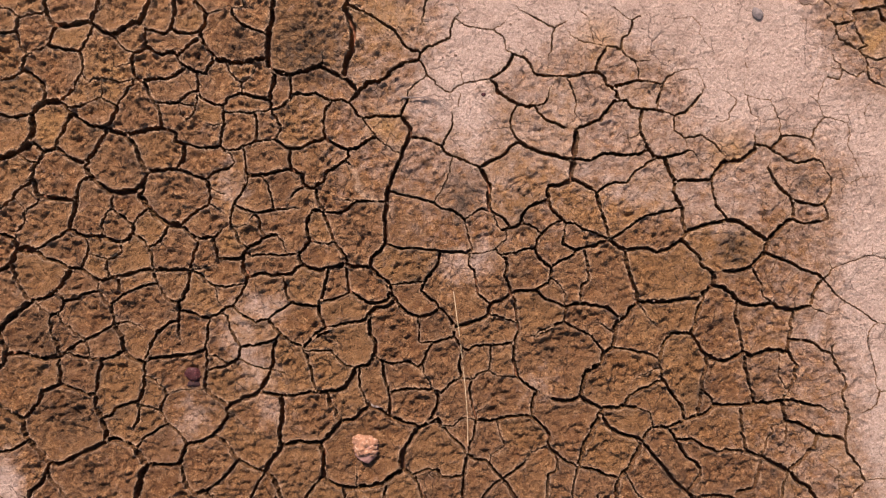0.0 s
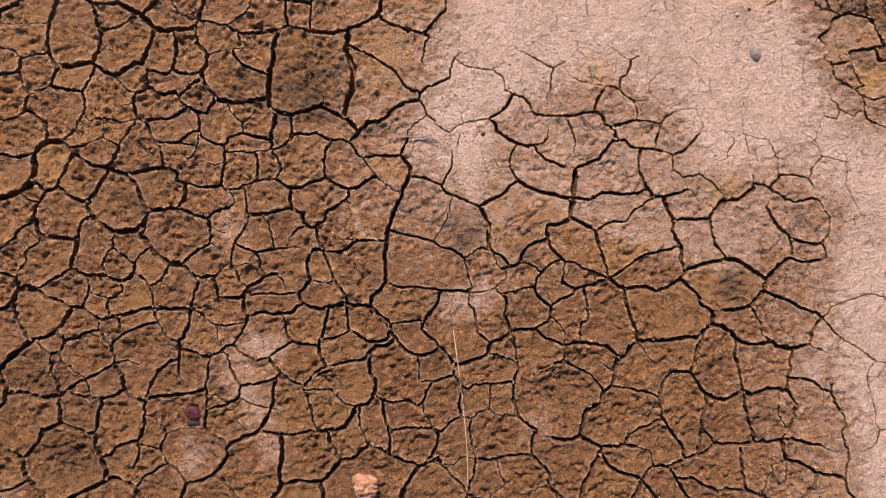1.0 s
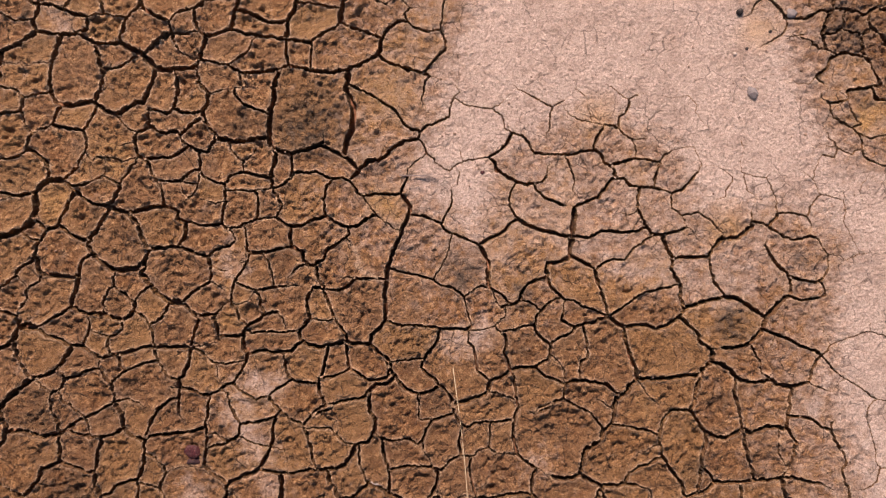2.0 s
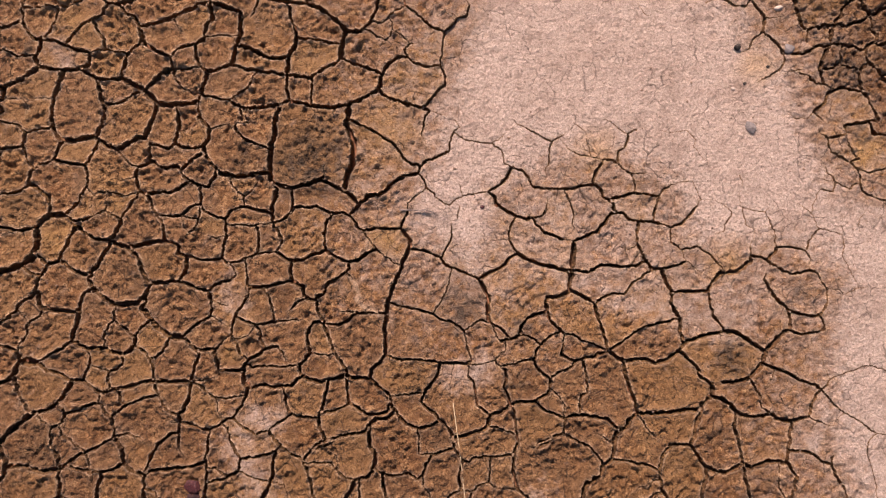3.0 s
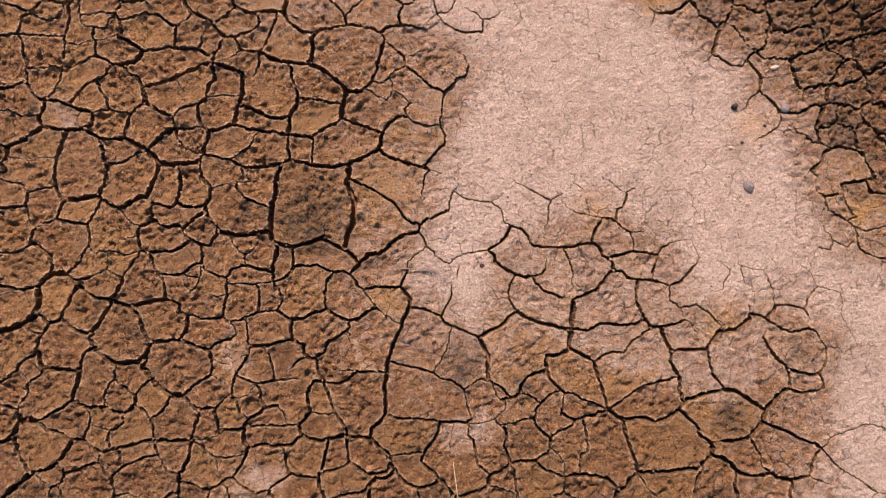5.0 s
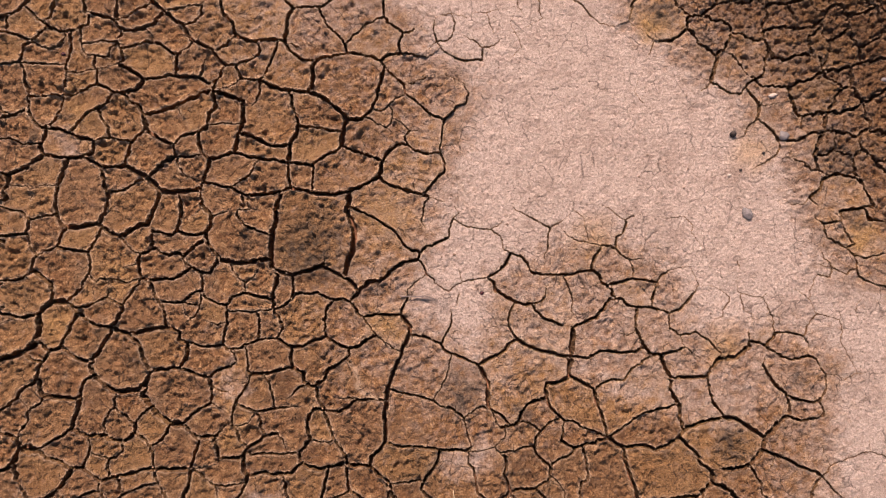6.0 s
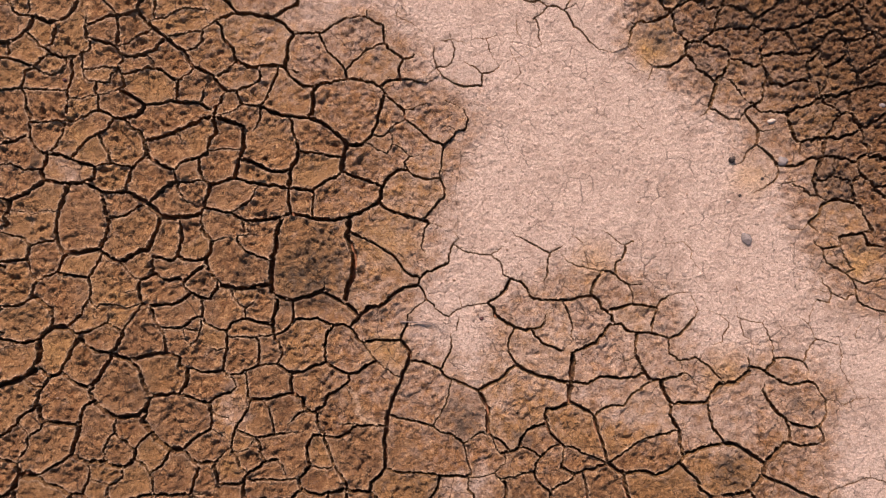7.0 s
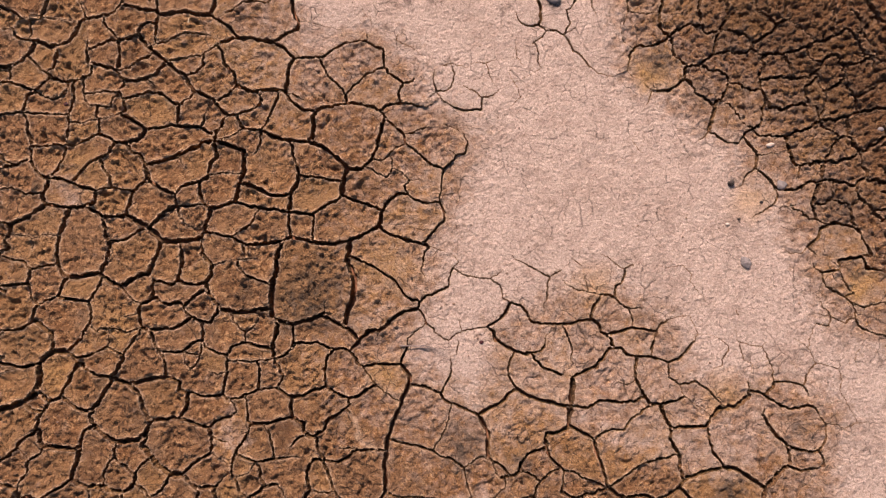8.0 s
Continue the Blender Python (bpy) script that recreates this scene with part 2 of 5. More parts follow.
DRY_MUD, BED, FAR_MUD = soil_material(), bed_material(), far_material()
RED = stone_material("red_stone", (0.018, 0.004, 0.005), (0.065, 0.014, 0.016), 190, 0.38, (0.20, 0.075, 0.07))
ORANGE = stone_material("orange_stone", (0.20, 0.088, 0.054), (0.42, 0.215, 0.13), 130, 0.85, (0.60, 0.42, 0.31))
# Near-black maroon that paints the shade below the red stone.
RED_SHADE = stone_material("red_stone_shade", (0.018, 0.008, 0.008), (0.05, 0.020, 0.020), 120, 0.7)
# The orange stone's shaded side, its shade painted as pinkish brown.
ORANGE_SHADE = stone_material("orange_stone_shade", (0.18, 0.085, 0.075), (0.38, 0.21, 0.175), 140, 0.85)
SLATE = stone_material("slate_pebble", (0.10, 0.078, 0.076), (0.24, 0.19, 0.18), 130, 0.7)
DARK = stone_material("dark_pebble", (0.022, 0.016, 0.015), (0.06, 0.04, 0.034), 200, 0.7)
CHALK = stone_material("chalky_chip", (0.38, 0.27, 0.22), (0.56, 0.43, 0.36), 140, 0.7)
DRY_GRIT = stone_material("dry_grit", (0.10, 0.05, 0.03), (0.42, 0.27, 0.20), 90, 0.9)
STRAW = stone_material("dry_straw", (0.50, 0.34, 0.20), (0.72, 0.54, 0.36), 90, 0.55)
FIBRE = stone_material("grey_fibre", (0.16, 0.11, 0.095), (0.30, 0.22, 0.19), 140, 0.7)


# ---- helpers for meshes ----
def finish(name, verts, faces, material, parent=None, smooth=True, origin=(0, 0, 0), fields=None):
    mesh = bpy.data.meshes.new(name)
    o = np.array(origin, float)
    mesh.from_pydata((np.asarray(verts, float) - o).tolist(), [], faces)
    if smooth:
        mesh.polygons.foreach_set("use_smooth", np.ones(len(mesh.polygons), bool))
    for key, values in (fields or {}).items():
        mesh.attributes.new(key, "FLOAT", "POINT").data.foreach_set("value", np.asarray(values, np.float32))
    mesh.materials.append(material)
    mesh.update()
    ob = new(name, mesh)
    ob.location = origin
    if parent:
        ob.parent = parent
        ob.matrix_parent_inverse = parent.matrix_basis.inverted()
    return ob


def stone(name, place, size, material, seed, lump=0.25, turn=0.0, facets=0.0, label="", category="stone", sink=0.33, detail=4):
    """A worn stone: a ball pressed to that size, dented by waves and cut by a few planes."""
    bm = bmesh.new()
    bmesh.ops.create_icosphere(bm, subdivisions=detail, radius=1.0)
    rnd = random.Random(seed)
    cuts = [(Vector((rnd.gauss(0, 1), rnd.gauss(0, 1), rnd.gauss(0, 0.8))).normalized(), rnd.uniform(0.62, 0.9)) for _ in range(9)]
    for v in bm.verts:
        p = v.co.copy()
        q = p * 1.4 + Vector((seed * 3.7, seed * 1.3, 0))
        p *= 1 + lump * noise.noise(q) + lump * 0.5 * noise.noise(q * 2.6) + lump * 0.3 * noise.noise(q * 6.5) + lump * 0.2 * noise.noise(q * 15)
        for n, d in cuts:
            over = p.dot(n) - d
            if over > 0:
                p -= n * over * facets
        v.co = Vector((p.x * size[0] / 2, p.y * size[1] / 2, p.z * size[2] / 2))
    bmesh.ops.rotate(bm, verts=bm.verts, matrix=Matrix.Rotation(radians(turn), 3, "Z"))
    mesh = bpy.data.meshes.new(name)
    bm.to_mesh(mesh)
    bm.free()
    mesh.polygons.foreach_set("use_smooth", np.ones(len(mesh.polygons), bool))
    mesh.materials.append(material)
    ob = new(name, mesh)
    ob.location = (place[0], place[1], place[2] + size[2] * (0.5 - sink))
    return tagged(ob, label, category, "pebbles on the crust" if name == "pebble" else "")


def stalk(name, points, radius, material, parent=None, tip=0.4, sides=7):
    """A thin stem along a smooth line through the points, tapering to the tip."""
    pts = [Vector(p) for p in points]
    line = []
    for i in range(len(pts) - 1):
        a, b, c, d = pts[max(i - 1, 0)], pts[i], pts[i + 1], pts[min(i + 2, len(pts) - 1)]
        for k in range(8):
            t = k / 8
            line.append(0.5 * (2 * b + (c - a) * t + (2 * a - 5 * b + 4 * c - d) * t * t + (3 * b - a - 3 * c + d) * t ** 3))
    line.append(pts[-1])
    verts, faces = [], []
    for i, p in enumerate(line):
        along = (line[min(i + 1, len(line) - 1)] - line[max(i - 1, 0)]).normalized()
        side = along.cross(Vector((0, 0, 1))).normalized()
        up = side.cross(along)
        r = radius * (1 - (1 - tip) * i / (len(line) - 1))
        for k in range(sides):
            a = 2 * math.pi * k / sides
            verts.append(tuple(p + side * r * math.cos(a) + up * r * math.sin(a)))
            if i:
                faces.append(((i - 1) * sides + k, (i - 1) * sides + (k + 1) % sides, i * sides + (k + 1) % sides, i * sides + k))
    faces += [tuple(range(sides))[::-1], tuple(range(len(verts) - sides, len(verts)))]
    return finish(name, verts, faces, material, parent, origin=tuple(pts[0]) if parent is None else (0, 0, 0))


# ---- the ground: one sheet, sunk under the cracked crust and level beyond it ----
X0, X1, Y0, Y1 = -1150, 1150, -760, 1220
FLOOR = -20.0


def build_ground():
    xs, ys = np.arange(X0, X1 + 1, 12.5), np.arange(Y0, Y1 + 1, 12.375)
    gx, gy = np.meshgrid(xs, ys)
    gz = FLOOR + 4 * rough(gx, gy, 40, 31) + 2 * rough(gx, gy, 17, 32)
    gz[0], gz[-1], gz[:, 0], gz[:, -1] = FLOOR, FLOOR, FLOOR, FLOOR
    verts = np.stack([gx.ravel(), gy.ravel(), gz.ravel()], 1).tolist()
    w = len(xs)
    faces = [(j * w + i, j * w + i + 1, (j + 1) * w + i + 1, (j + 1) * w + i) for j in range(len(ys) - 1) for i in range(w - 1)]
    last = None
    for grow, z in ((0, FLOOR), (5, -3), (400, 2), (1500, -5), (6000, 8), (30000, -20), (400000, 0), (2500000, 0)):
        ring = [(X0 - grow, Y0 - grow, z), (X1 + grow, Y0 - grow, z), (X1 + grow, Y1 + grow, z), (X0 - grow, Y1 + grow, z)]
        n = len(verts)
        verts += ring
        if last is not None:
            faces += [(last + k, last + (k + 1) % 4, n + (k + 1) % 4, n + k) for k in range(4)]
        last = n
    for f in range(len(faces) - 28, len(faces)):
        faces[f] = faces[f][::-1]
    ob = finish("ground", np.array(verts) / 1000, faces, BED, smooth=False)
    ob.data.materials.append(FAR_MUD)
    for f in ob.data.polygons[-24:]:
        f.material_index = 1
    return tagged(ob, "dark damp soil under the dried crust, reaching to the horizon", "ground", kind="structure")


ground = build_ground()

# ---- stones, straws and chips on the crust ----
red = stone("stone", (-0.424, -0.213, 0.001), (0.037, 0.024, 0.019), RED, 5, 0.3, -12, 0.8, "small dark red stone lying on a mud plate")
# An added lump in place of the red stone's shadow.
under = stone("stone", (-0.420, -0.228, 0.0), (0.031, 0.014, 0.011), RED_SHADE, 8, 0.25, 10, 0.6, "flat dark lump standing for the shade below the red stone")
orange = stone("stone", (-0.133, -0.334, 0.0), (0.047, 0.038, 0.032), ORANGE, 14, 0.5, 0, 0.3, "rough crumbly orange stone on a mud plate", detail=5)
# Added lump that gives the orange stone a darker, shaded underside.
stone("stone", (-0.129, -0.346, 0.0), (0.042, 0.034, 0.026), ORANGE_SHADE, 15, 0.25, 8, 0.9, "shaded lower side of the orange stone, added as a pinkish brown lump")
stone("stone_chip", (-0.112, -0.267, 0.0), (0.023, 0.008, 0.004), CHALK, 21, 0.15, -12, 0.5, "thin whitish stone chip lying at a crack", "stone chip")
stone("pebble", (0.537, 0.401, 0.0), (0.017, 0.026, 0.012), SLATE, 25, 0.2, 35, 0.9, "angular dark grey pebble on pale crust", "pebble")
stone("pebble", (0.516, 0.543, 0.0), (0.012, 0.012, 0.012), DARK, 27, 0.15, 0, 0.3, "round blackish pebble on pale crust", "pebble")
stone("pebble", (0.606, 0.540, 0.0), (0.018, 0.018, 0.012), SLATE, 31, 0.2, 20, 0.7, "bluish grey pebble beside a crack", "pebble")
stone("pebble", (0.589, 0.612, 0.001), (0.016, 0.009, 0.008), CHALK, 33, 0.12, 5, 0.4, "small oval white pebble", "pebble")
stone("pebble", (0.507, 0.470, 0.0), (0.009, 0.006, 0.005), CHALK, 35, 0.15, 0, 0.4, "tiny white pebble on pale crust", "pebble")
stone("pebble", (0.207, 0.884, 0.0), (0.032, 0.018, 0.016), SLATE, 37, 0.2, -5, 0.6, "dark grey pebble on a crust edge", "pebble")
stone("pebble", (0.787, 0.639, 0.002), (0.011, 0.010, 0.010), SLATE, 39, 0.12, 0, 0.3, "round grey pebble among dark clods", "pebble")
stone("pebble", (0.569, 0.509, 0.0), (0.006, 0.005, 0.005), DARK, 41, 0.15, 0, 0.3, "tiny blackish pebble on pale crust", "pebble")
stone("pebble", (0.528, 0.479, 0.0), (0.006, 0.005, 0.005), DARK, 43, 0.15, 0, 0.3, "tiny blackish pebble on pale crust", "pebble")
stone("pebble", (-0.675, 0.693, 0.0), (0.009, 0.009, 0.007), RED, 45, 0.15, 0, 0.5, "tiny dark red pebble on a mud plate", "pebble")
stone("pebble", (0.069, 0.264, 0.0), (0.009, 0.007, 0.005), RED, 47, 0.2, 0, 0.5, "tiny dark red pebble on pale crust", "pebble")
stone("pebble", (-0.525, 0.358, 0.0), (0.010, 0.008, 0.005), RED, 49, 0.2, 0, 0.5, "tiny reddish pebble on a mud plate", "pebble")

straw = tagged(stalk("straw", [(0.018, -0.073, 0.001), (0.024, -0.118, 0.004), (0.031, -0.170, 0.0035), (0.039, -0.250, 0.004), (0.042, -0.300, 0.0035), (0.042, -0.346, 0.001)], 0.00065, STRAW, tip=0.7), "long thin pale dry straw lying across the cracks", "straw")
tagged(stalk("straw", [(-0.459, 0.842, 0.003), (-0.457, 0.850, 0.005), (-0.452, 0.857, 0.004)], 0.0016, STRAW), "short bent pale straw on a mud plate", "straw")
tuft = tagged(stalk("grass_fibre", [(-0.074, 0.259, 0.004), (-0.050, 0.258, 0.005), (-0.028, 0.258, 0.005), (-0.012, 0.253, 0.004)], 0.0012, FIBRE, tip=0.6), "frayed grey dry grass fibre on pale crust", "grass")
for k in range(7):
    a = (k - 3) * 0.0032
    stalk("strand", [(0.000, -0.001, 0.001), (0.030, -0.001, 0.002), (0.060, -0.004 + a * 0.7, 0.002), (0.084, -0.016 + a, 0.001)], 0.00045, FIBRE, tuft, 0.4, 5).matrix_parent_inverse = Matrix()

# ---- the crust: plates parted by cracks ----
CRACKS = []


def crack(wide, *xy):
    """A crack along a broken line, its width and points in millimetres."""
    CRACKS.append((0.65 * wide, np.array(xy, float).reshape(-1, 2)))


# the near stretch: mud plates and the south of the silt
crack(3, -749, 419, -738, 408, -724, 395)
crack(4, -724, 395, -704, 399, -680, 405)
crack(6, -679, 426, -676, 407, -669, 389, -660, 382)
crack(4, -724, 395, -725, 382, -727, 370)
crack(4, -727, 370, -743, 368, -757, 365)
crack(3, -727, 370, -724, 353, -715, 336, -707, 333)
crack(3.5, -707, 333, -694, 341, -673, 347)
crack(5, -660, 382, -668, 366, -673, 347)
crack(7, -660, 382, -641, 381, -622, 385, -604, 389, -595, 382)
crack(6, -588, 426, -591, 407, -599, 387)
crack(7, -595, 382, -583, 372, -564, 366, -549, 373, -530, 383, -514, 387)
crack(6, -496, 426, -504, 411, -511, 399, -514, 385)
crack(5, -511, 379, -494, 372, -475, 366, -464, 375)
crack(5, -509, 373, -508, 353, -504, 344, -520, 337, -528, 331)
crack(5, -460, 426, -457, 407, -460, 387, -464, 375, -450, 368, -429, 366, -415, 370)
crack(6, -424, 421, -409, 408, -404, 397, -407, 382, -414, 371, -411, 358, -400, 339, -391, 331)
crack(2, -404, 402, -385, 407, -371, 411)
crack(1.5, -428, 412, -435, 402, -446, 395)
crack(6, -414, 360, -429, 349, -443, 337, -452, 329)
crack(5, -504, 343, -491, 336, -477, 332, -463, 336, -452, 329)
crack(4, -452, 329, -448, 318, -438, 311)
crack(5, -438, 311, -424, 303, -405, 300, -392, 318, -391, 331)
crack(5, -528, 331, -530, 315, -524, 295, -516, 289, -491, 289, -467, 291, -453, 298, -438, 310)
crack(2.5, -561, 362, -551, 347, -540, 339, -525, 335)
crack(5, -673, 347, -656, 342, -631, 339, -620, 339)
crack(5, -595, 382, -604, 363, -614, 347, -620, 337, -614, 320, -614, 305, -622, 291, -630, 273, -641, 262, -651, 252)
crack(5, -707, 333, -715, 320, -713, 306, -699, 295, -682, 281, -678, 267, -680, 252)
crack(4, -713, 304, -728, 293, -747, 288, -757, 288)
crack(2, -757, 312, -749, 302)
crack(9, -680, 250, -651, 250)
crack(7, -680, 250, -689, 242, -701, 231)
crack(5, -701, 229, -733, 223, -749, 228, -757, 233)
crack(8, -701, 229, -699, 209, -699, 194, -707, 177, -723, 167, -743, 157, -757, 148)
crack(1.5, -757, 213, -730, 216)
crack(5, -699, 186, -689, 173, -680, 165, -665, 170, -660, 177)
crack(4, -726, 163, -711, 151, -694, 146, -688, 155, -680, 165)
crack(4, -694, 146, -697, 136)
crack(5, -651, 250, -641, 242, -633, 233)
crack(6, -633, 233, -639, 218, -651, 194, -660, 177)
crack(6, -660, 175, -641, 157, -617, 148, -604, 152, -593, 167, -580, 189, -572, 206)
crack(4, -639, 240, -617, 242, -598, 249, -583, 259)
crack(3, -583, 259, -572, 252, -556, 244)
crack(5, -633, 233, -614, 218, -598, 210, -574, 207, -564, 218, -557, 233, -556, 244)
crack(3.5, -556, 244, -549, 257, -537, 269, -524, 291)
crack(7, -572, 206, -559, 199, -543, 194, -520, 199, -501, 204, -480, 206)
crack(5, -516, 289, -506, 279, -501, 262, -491, 250, -484, 238, -480, 218, -480, 206)
crack(4, -491, 250, -467, 248, -450, 250, -438, 262, -421, 269, -417, 281, -418, 300)
crack(6, -480, 206, -467, 204, -456, 198, -456, 184, -443, 179, -440, 160, -448, 146, -454, 136)
crack(4, -443, 179, -429, 177, -414, 173, -392, 173, -379, 175)
crack(6, -543, 194, -530, 184, -522, 173, -518, 155, -511, 134)
crack(2.5, -450, 250, -438, 246, -421, 244)
crack(3, -421, 244, -417, 262, -419, 271)
crack(2.5, -421, 244, -429, 225, -443, 215)
crack(1.5, -455, 248, -446, 228, -437, 221)
crack(4, -418, 271, -411, 257, -395, 249, -374, 245)
crack(4, -374, 245, -374, 213, -378, 189, -379, 175)
crack(2.5, -374, 213, -390, 211, -407, 215)
crack(5, -391, 331, -385, 323, -371, 323)
crack(1.5, -574, 315, -559, 311, -545, 313, -530, 318)
crack(2.5, -614, 298, -603, 285, -598, 291, -583, 292, -564, 288, -549, 284, -524, 291)
crack(1.5, -583, 291, -581, 271, -583, 259)
crack(1, -612, 281, -607, 262, -603, 250)
crack(8, -287, 426, -292, 411, -290, 392, -295, 373, -298, 358, -298, 339, -299, 324)
crack(4, -356, 411, -359, 399, -347, 385, -327, 376, -301, 366)
crack(2.5, -361, 410, -342, 412, -325, 411)
crack(2, -340, 412, -339, 426)
crack(7, -385, 323, -361, 317, -337, 318, -313, 323, -299, 324)
crack(7, -299, 324, -295, 308, -279, 300, -260, 298, -236, 303, -211, 312, -206, 317)
crack(1.5, -206, 318, -203, 339)
crack(6, -210, 312, -192, 303, -170, 293, -158, 283, -144, 269)
crack(8, -163, 426, -166, 407, -162, 395, -154, 378, -154, 358, -156, 339, -165, 320, -168, 300, -170, 293)
crack(4, -164, 416, -144, 408, -125, 399, -105, 387, -86, 376, -76, 363, -67, 349, -54, 339, -39, 333)
crack(6, -144, 269, -129, 283, -108, 286, -96, 295, -81, 310, -67, 318, -42, 323)
crack(4, -42, 323, -38, 337, -28, 345, -15, 349, -4, 355, 11, 360)
crack(2.5, -42, 323, -31, 312, -27, 298, -15, 289, -14, 281)
crack(2.5, -31, 426, -33, 407, -36, 392, -31, 379)
crack(5, -144, 269, -154, 257, -160, 250)
crack(4, -255, 265, -231, 264, -216, 265, -202, 257, -187, 252, -173, 254, -160, 250, -154, 242, -146, 228, -137, 221)
crack(4, -137, 223, -115, 228, -91, 226, -73, 227, -67, 242, -60, 257)
crack(2, -60, 257, -60, 271, -42, 286, -27, 295)
crack(6, -73, 227, -62, 215, -55, 206, -60, 189, -66, 173, -73, 151, -81, 136)
crack(4, -58, 194, -33, 189, -14, 182, 0, 175, 4, 163)
crack(3, 15, 238, 17, 213, 11, 199, -4, 178)
crack(2.5, -137, 221, -125, 206, -115, 192)
crack(2, -115, 192, -96, 177, -81, 165, -70, 163)
crack(5, -190, 252, -201, 238, -204, 218, -203, 199, -200, 189)
crack(5, -200, 189, -187, 179, -173, 173, -163, 170, -144, 173, -129, 184, -115, 191)
crack(5, -287, 188, -274, 178, -260, 171, -240, 173, -226, 182, -200, 189)
crack(5, -260, 171, -263, 155, -260, 136)
crack(3, -318, 184, -303, 186, -287, 188, -279, 199, -276, 209)
crack(4, -277, 206, -284, 221, -292, 236)
crack(4, -379, 175, -371, 167, -351, 170, -332, 178, -318, 184)
crack(4, -318, 184, -318, 199, -316, 218, -323, 233)
crack(4, -374, 245, -366, 257, -344, 267)
crack(3, -371, 323, -366, 305, -351, 289, -342, 281, -344, 267)
crack(2.5, -318, 312, -327, 295, -342, 284)
crack(5, -344, 266, -327, 260, -308, 258, -295, 254)
crack(6, -286, 295, -289, 281, -294, 267, -295, 252, -292, 236)
crack(4, -295, 308, -286, 295)
crack(4, -292, 237, -274, 244, -262, 254, -259, 271, -261, 296)
crack(2.5, -374, 233, -342, 233, -313, 234, -292, 236)
crack(2, -374, 169, -361, 160, -356, 146, -366, 139)
crack(3, -339, 173, -338, 155, -336, 136)
crack(4, -163, 170, -160, 157, -168, 151, -182, 140)
crack(3, -165, 153, -156, 140)
crack(2, -255, 265, -267, 252)
crack(1.5, 22, 416, 30, 405, 23, 394)
crack(2.5, 18, 395, 14, 378, 11, 360)
crack(2, 18, 395, 44, 380, 64, 377, 86, 376, 102, 363, 107, 353, 109, 341, 120, 333)
crack(1.5, 86, 376, 98, 380, 107, 390)
crack(3.5, 120, 333, 136, 329, 149, 318, 153, 305, 157, 300)
crack(4.5, 120, 333, 112, 315, 98, 302, 81, 291)
crack(2, 81, 291, 59, 288, 35, 283, 23, 275, 11, 268, -14, 281)
crack(5, 81, 291, 91, 281, 93, 269, 112, 257, 131, 248, 146, 243, 158, 245)
crack(3.5, 158, 245, 175, 250, 184, 259)
crack(1.5, 180, 255, 182, 273, 189, 281)
crack(3.5, 158, 245, 162, 233, 175, 221, 194, 213, 209, 207)
crack(0.6, 209, 207, 226, 205)
crack(4, 157, 300, 175, 296, 194, 295, 209, 297, 223, 295, 242, 300, 262, 304)
crack(2.5, 124, 416, 131, 408, 151, 400, 165, 392, 180, 384, 191, 377)
crack(2, 191, 377, 211, 389)
crack(2.5, 191, 377, 186, 363, 187, 344, 180, 331, 180, 322)
crack(2.5, 213, 296, 221, 273, 228, 252, 225, 233, 235, 221)
crack(4.5, 262, 304, 265, 318, 268, 329, 278, 339, 279, 346)
crack(5, 262, 304, 276, 293, 281, 281, 293, 273, 297, 260, 300, 254)
crack(2, 279, 346, 262, 351, 242, 354, 218, 366, 211, 375)
crack(3.5, 279, 346, 295, 346, 305, 341)
crack(3, 305, 341, 305, 356, 307, 362, 317, 366, 323, 379, 323, 391)
crack(2, 323, 391, 339, 400)
crack(1.5, 323, 391, 305, 402, 291, 414, 281, 418)
crack(3, 305, 341, 313, 331, 327, 323, 326, 312)
crack(2, 327, 323, 353, 323, 356, 326)
crack(3, 330, 320, 336, 300, 332, 289)
crack(4.5, 289, 277, 315, 283, 332, 289, 353, 285, 375, 282)
crack(4, 375, 282, 371, 267, 367, 252, 365, 238)
crack(4, 365, 238, 339, 238, 323, 242, 313, 252, 300, 254)
crack(5, 300, 254, 291, 252, 281, 238, 267, 221, 247, 213, 226, 205)
crack(8, 226, 205, 226, 184, 223, 154, 220, 136)
crack(5, 339, 238, 336, 218, 337, 199, 344, 184, 351, 170)
crack(4.5, 351, 170, 334, 163, 310, 160, 291, 162, 276, 164, 252, 151, 224, 155)
crack(5, 351, 170, 358, 160, 368, 155, 379, 157)
crack(3, 363, 156, 353, 149, 342, 139)
crack(5.5, 129, 184, 146, 173, 170, 165, 194, 158, 213, 154, 223, 154)
crack(5, 129, 184, 117, 175, 102, 160, 83, 151, 62, 140)
crack(3, 126, 248, 119, 233, 114, 218, 117, 204, 129, 184)
crack(4, -4, 178, 4, 163, 25, 155, 44, 148, 62, 140)
crack(1.5, 228, 414, 239, 402, 252, 392)
crack(1.5, 250, 382, 259, 352)
crack(1.5, 305, 196, 320, 189, 336, 202)
crack(1.5, 30, 267, 25, 244)
crack(1, 37, 285, 30, 305)
crack(3, 375, 282, 382, 293, 397, 302)
crack(1, 397, 302, 416, 308, 435, 308, 443, 291, 448, 276, 440, 265)
crack(3.5, 365, 238, 382, 233, 394, 228, 416, 235, 426, 247, 440, 265)
crack(3, 394, 228, 395, 204, 407, 194, 414, 189, 440, 194, 462, 182, 474, 167, 489, 151)
crack(1.5, 414, 189, 416, 177, 435, 157, 455, 146)
crack(4, 379, 157, 397, 160, 421, 170)
crack(6, 379, 157, 382, 141, 395, 117)
crack(6.5, 464, 136, 481, 149, 508, 152, 522, 160, 532, 170)
crack(4.5, 532, 177, 547, 177, 561, 171, 575, 187, 577, 194)
crack(3, 532, 170, 532, 180, 531, 194)
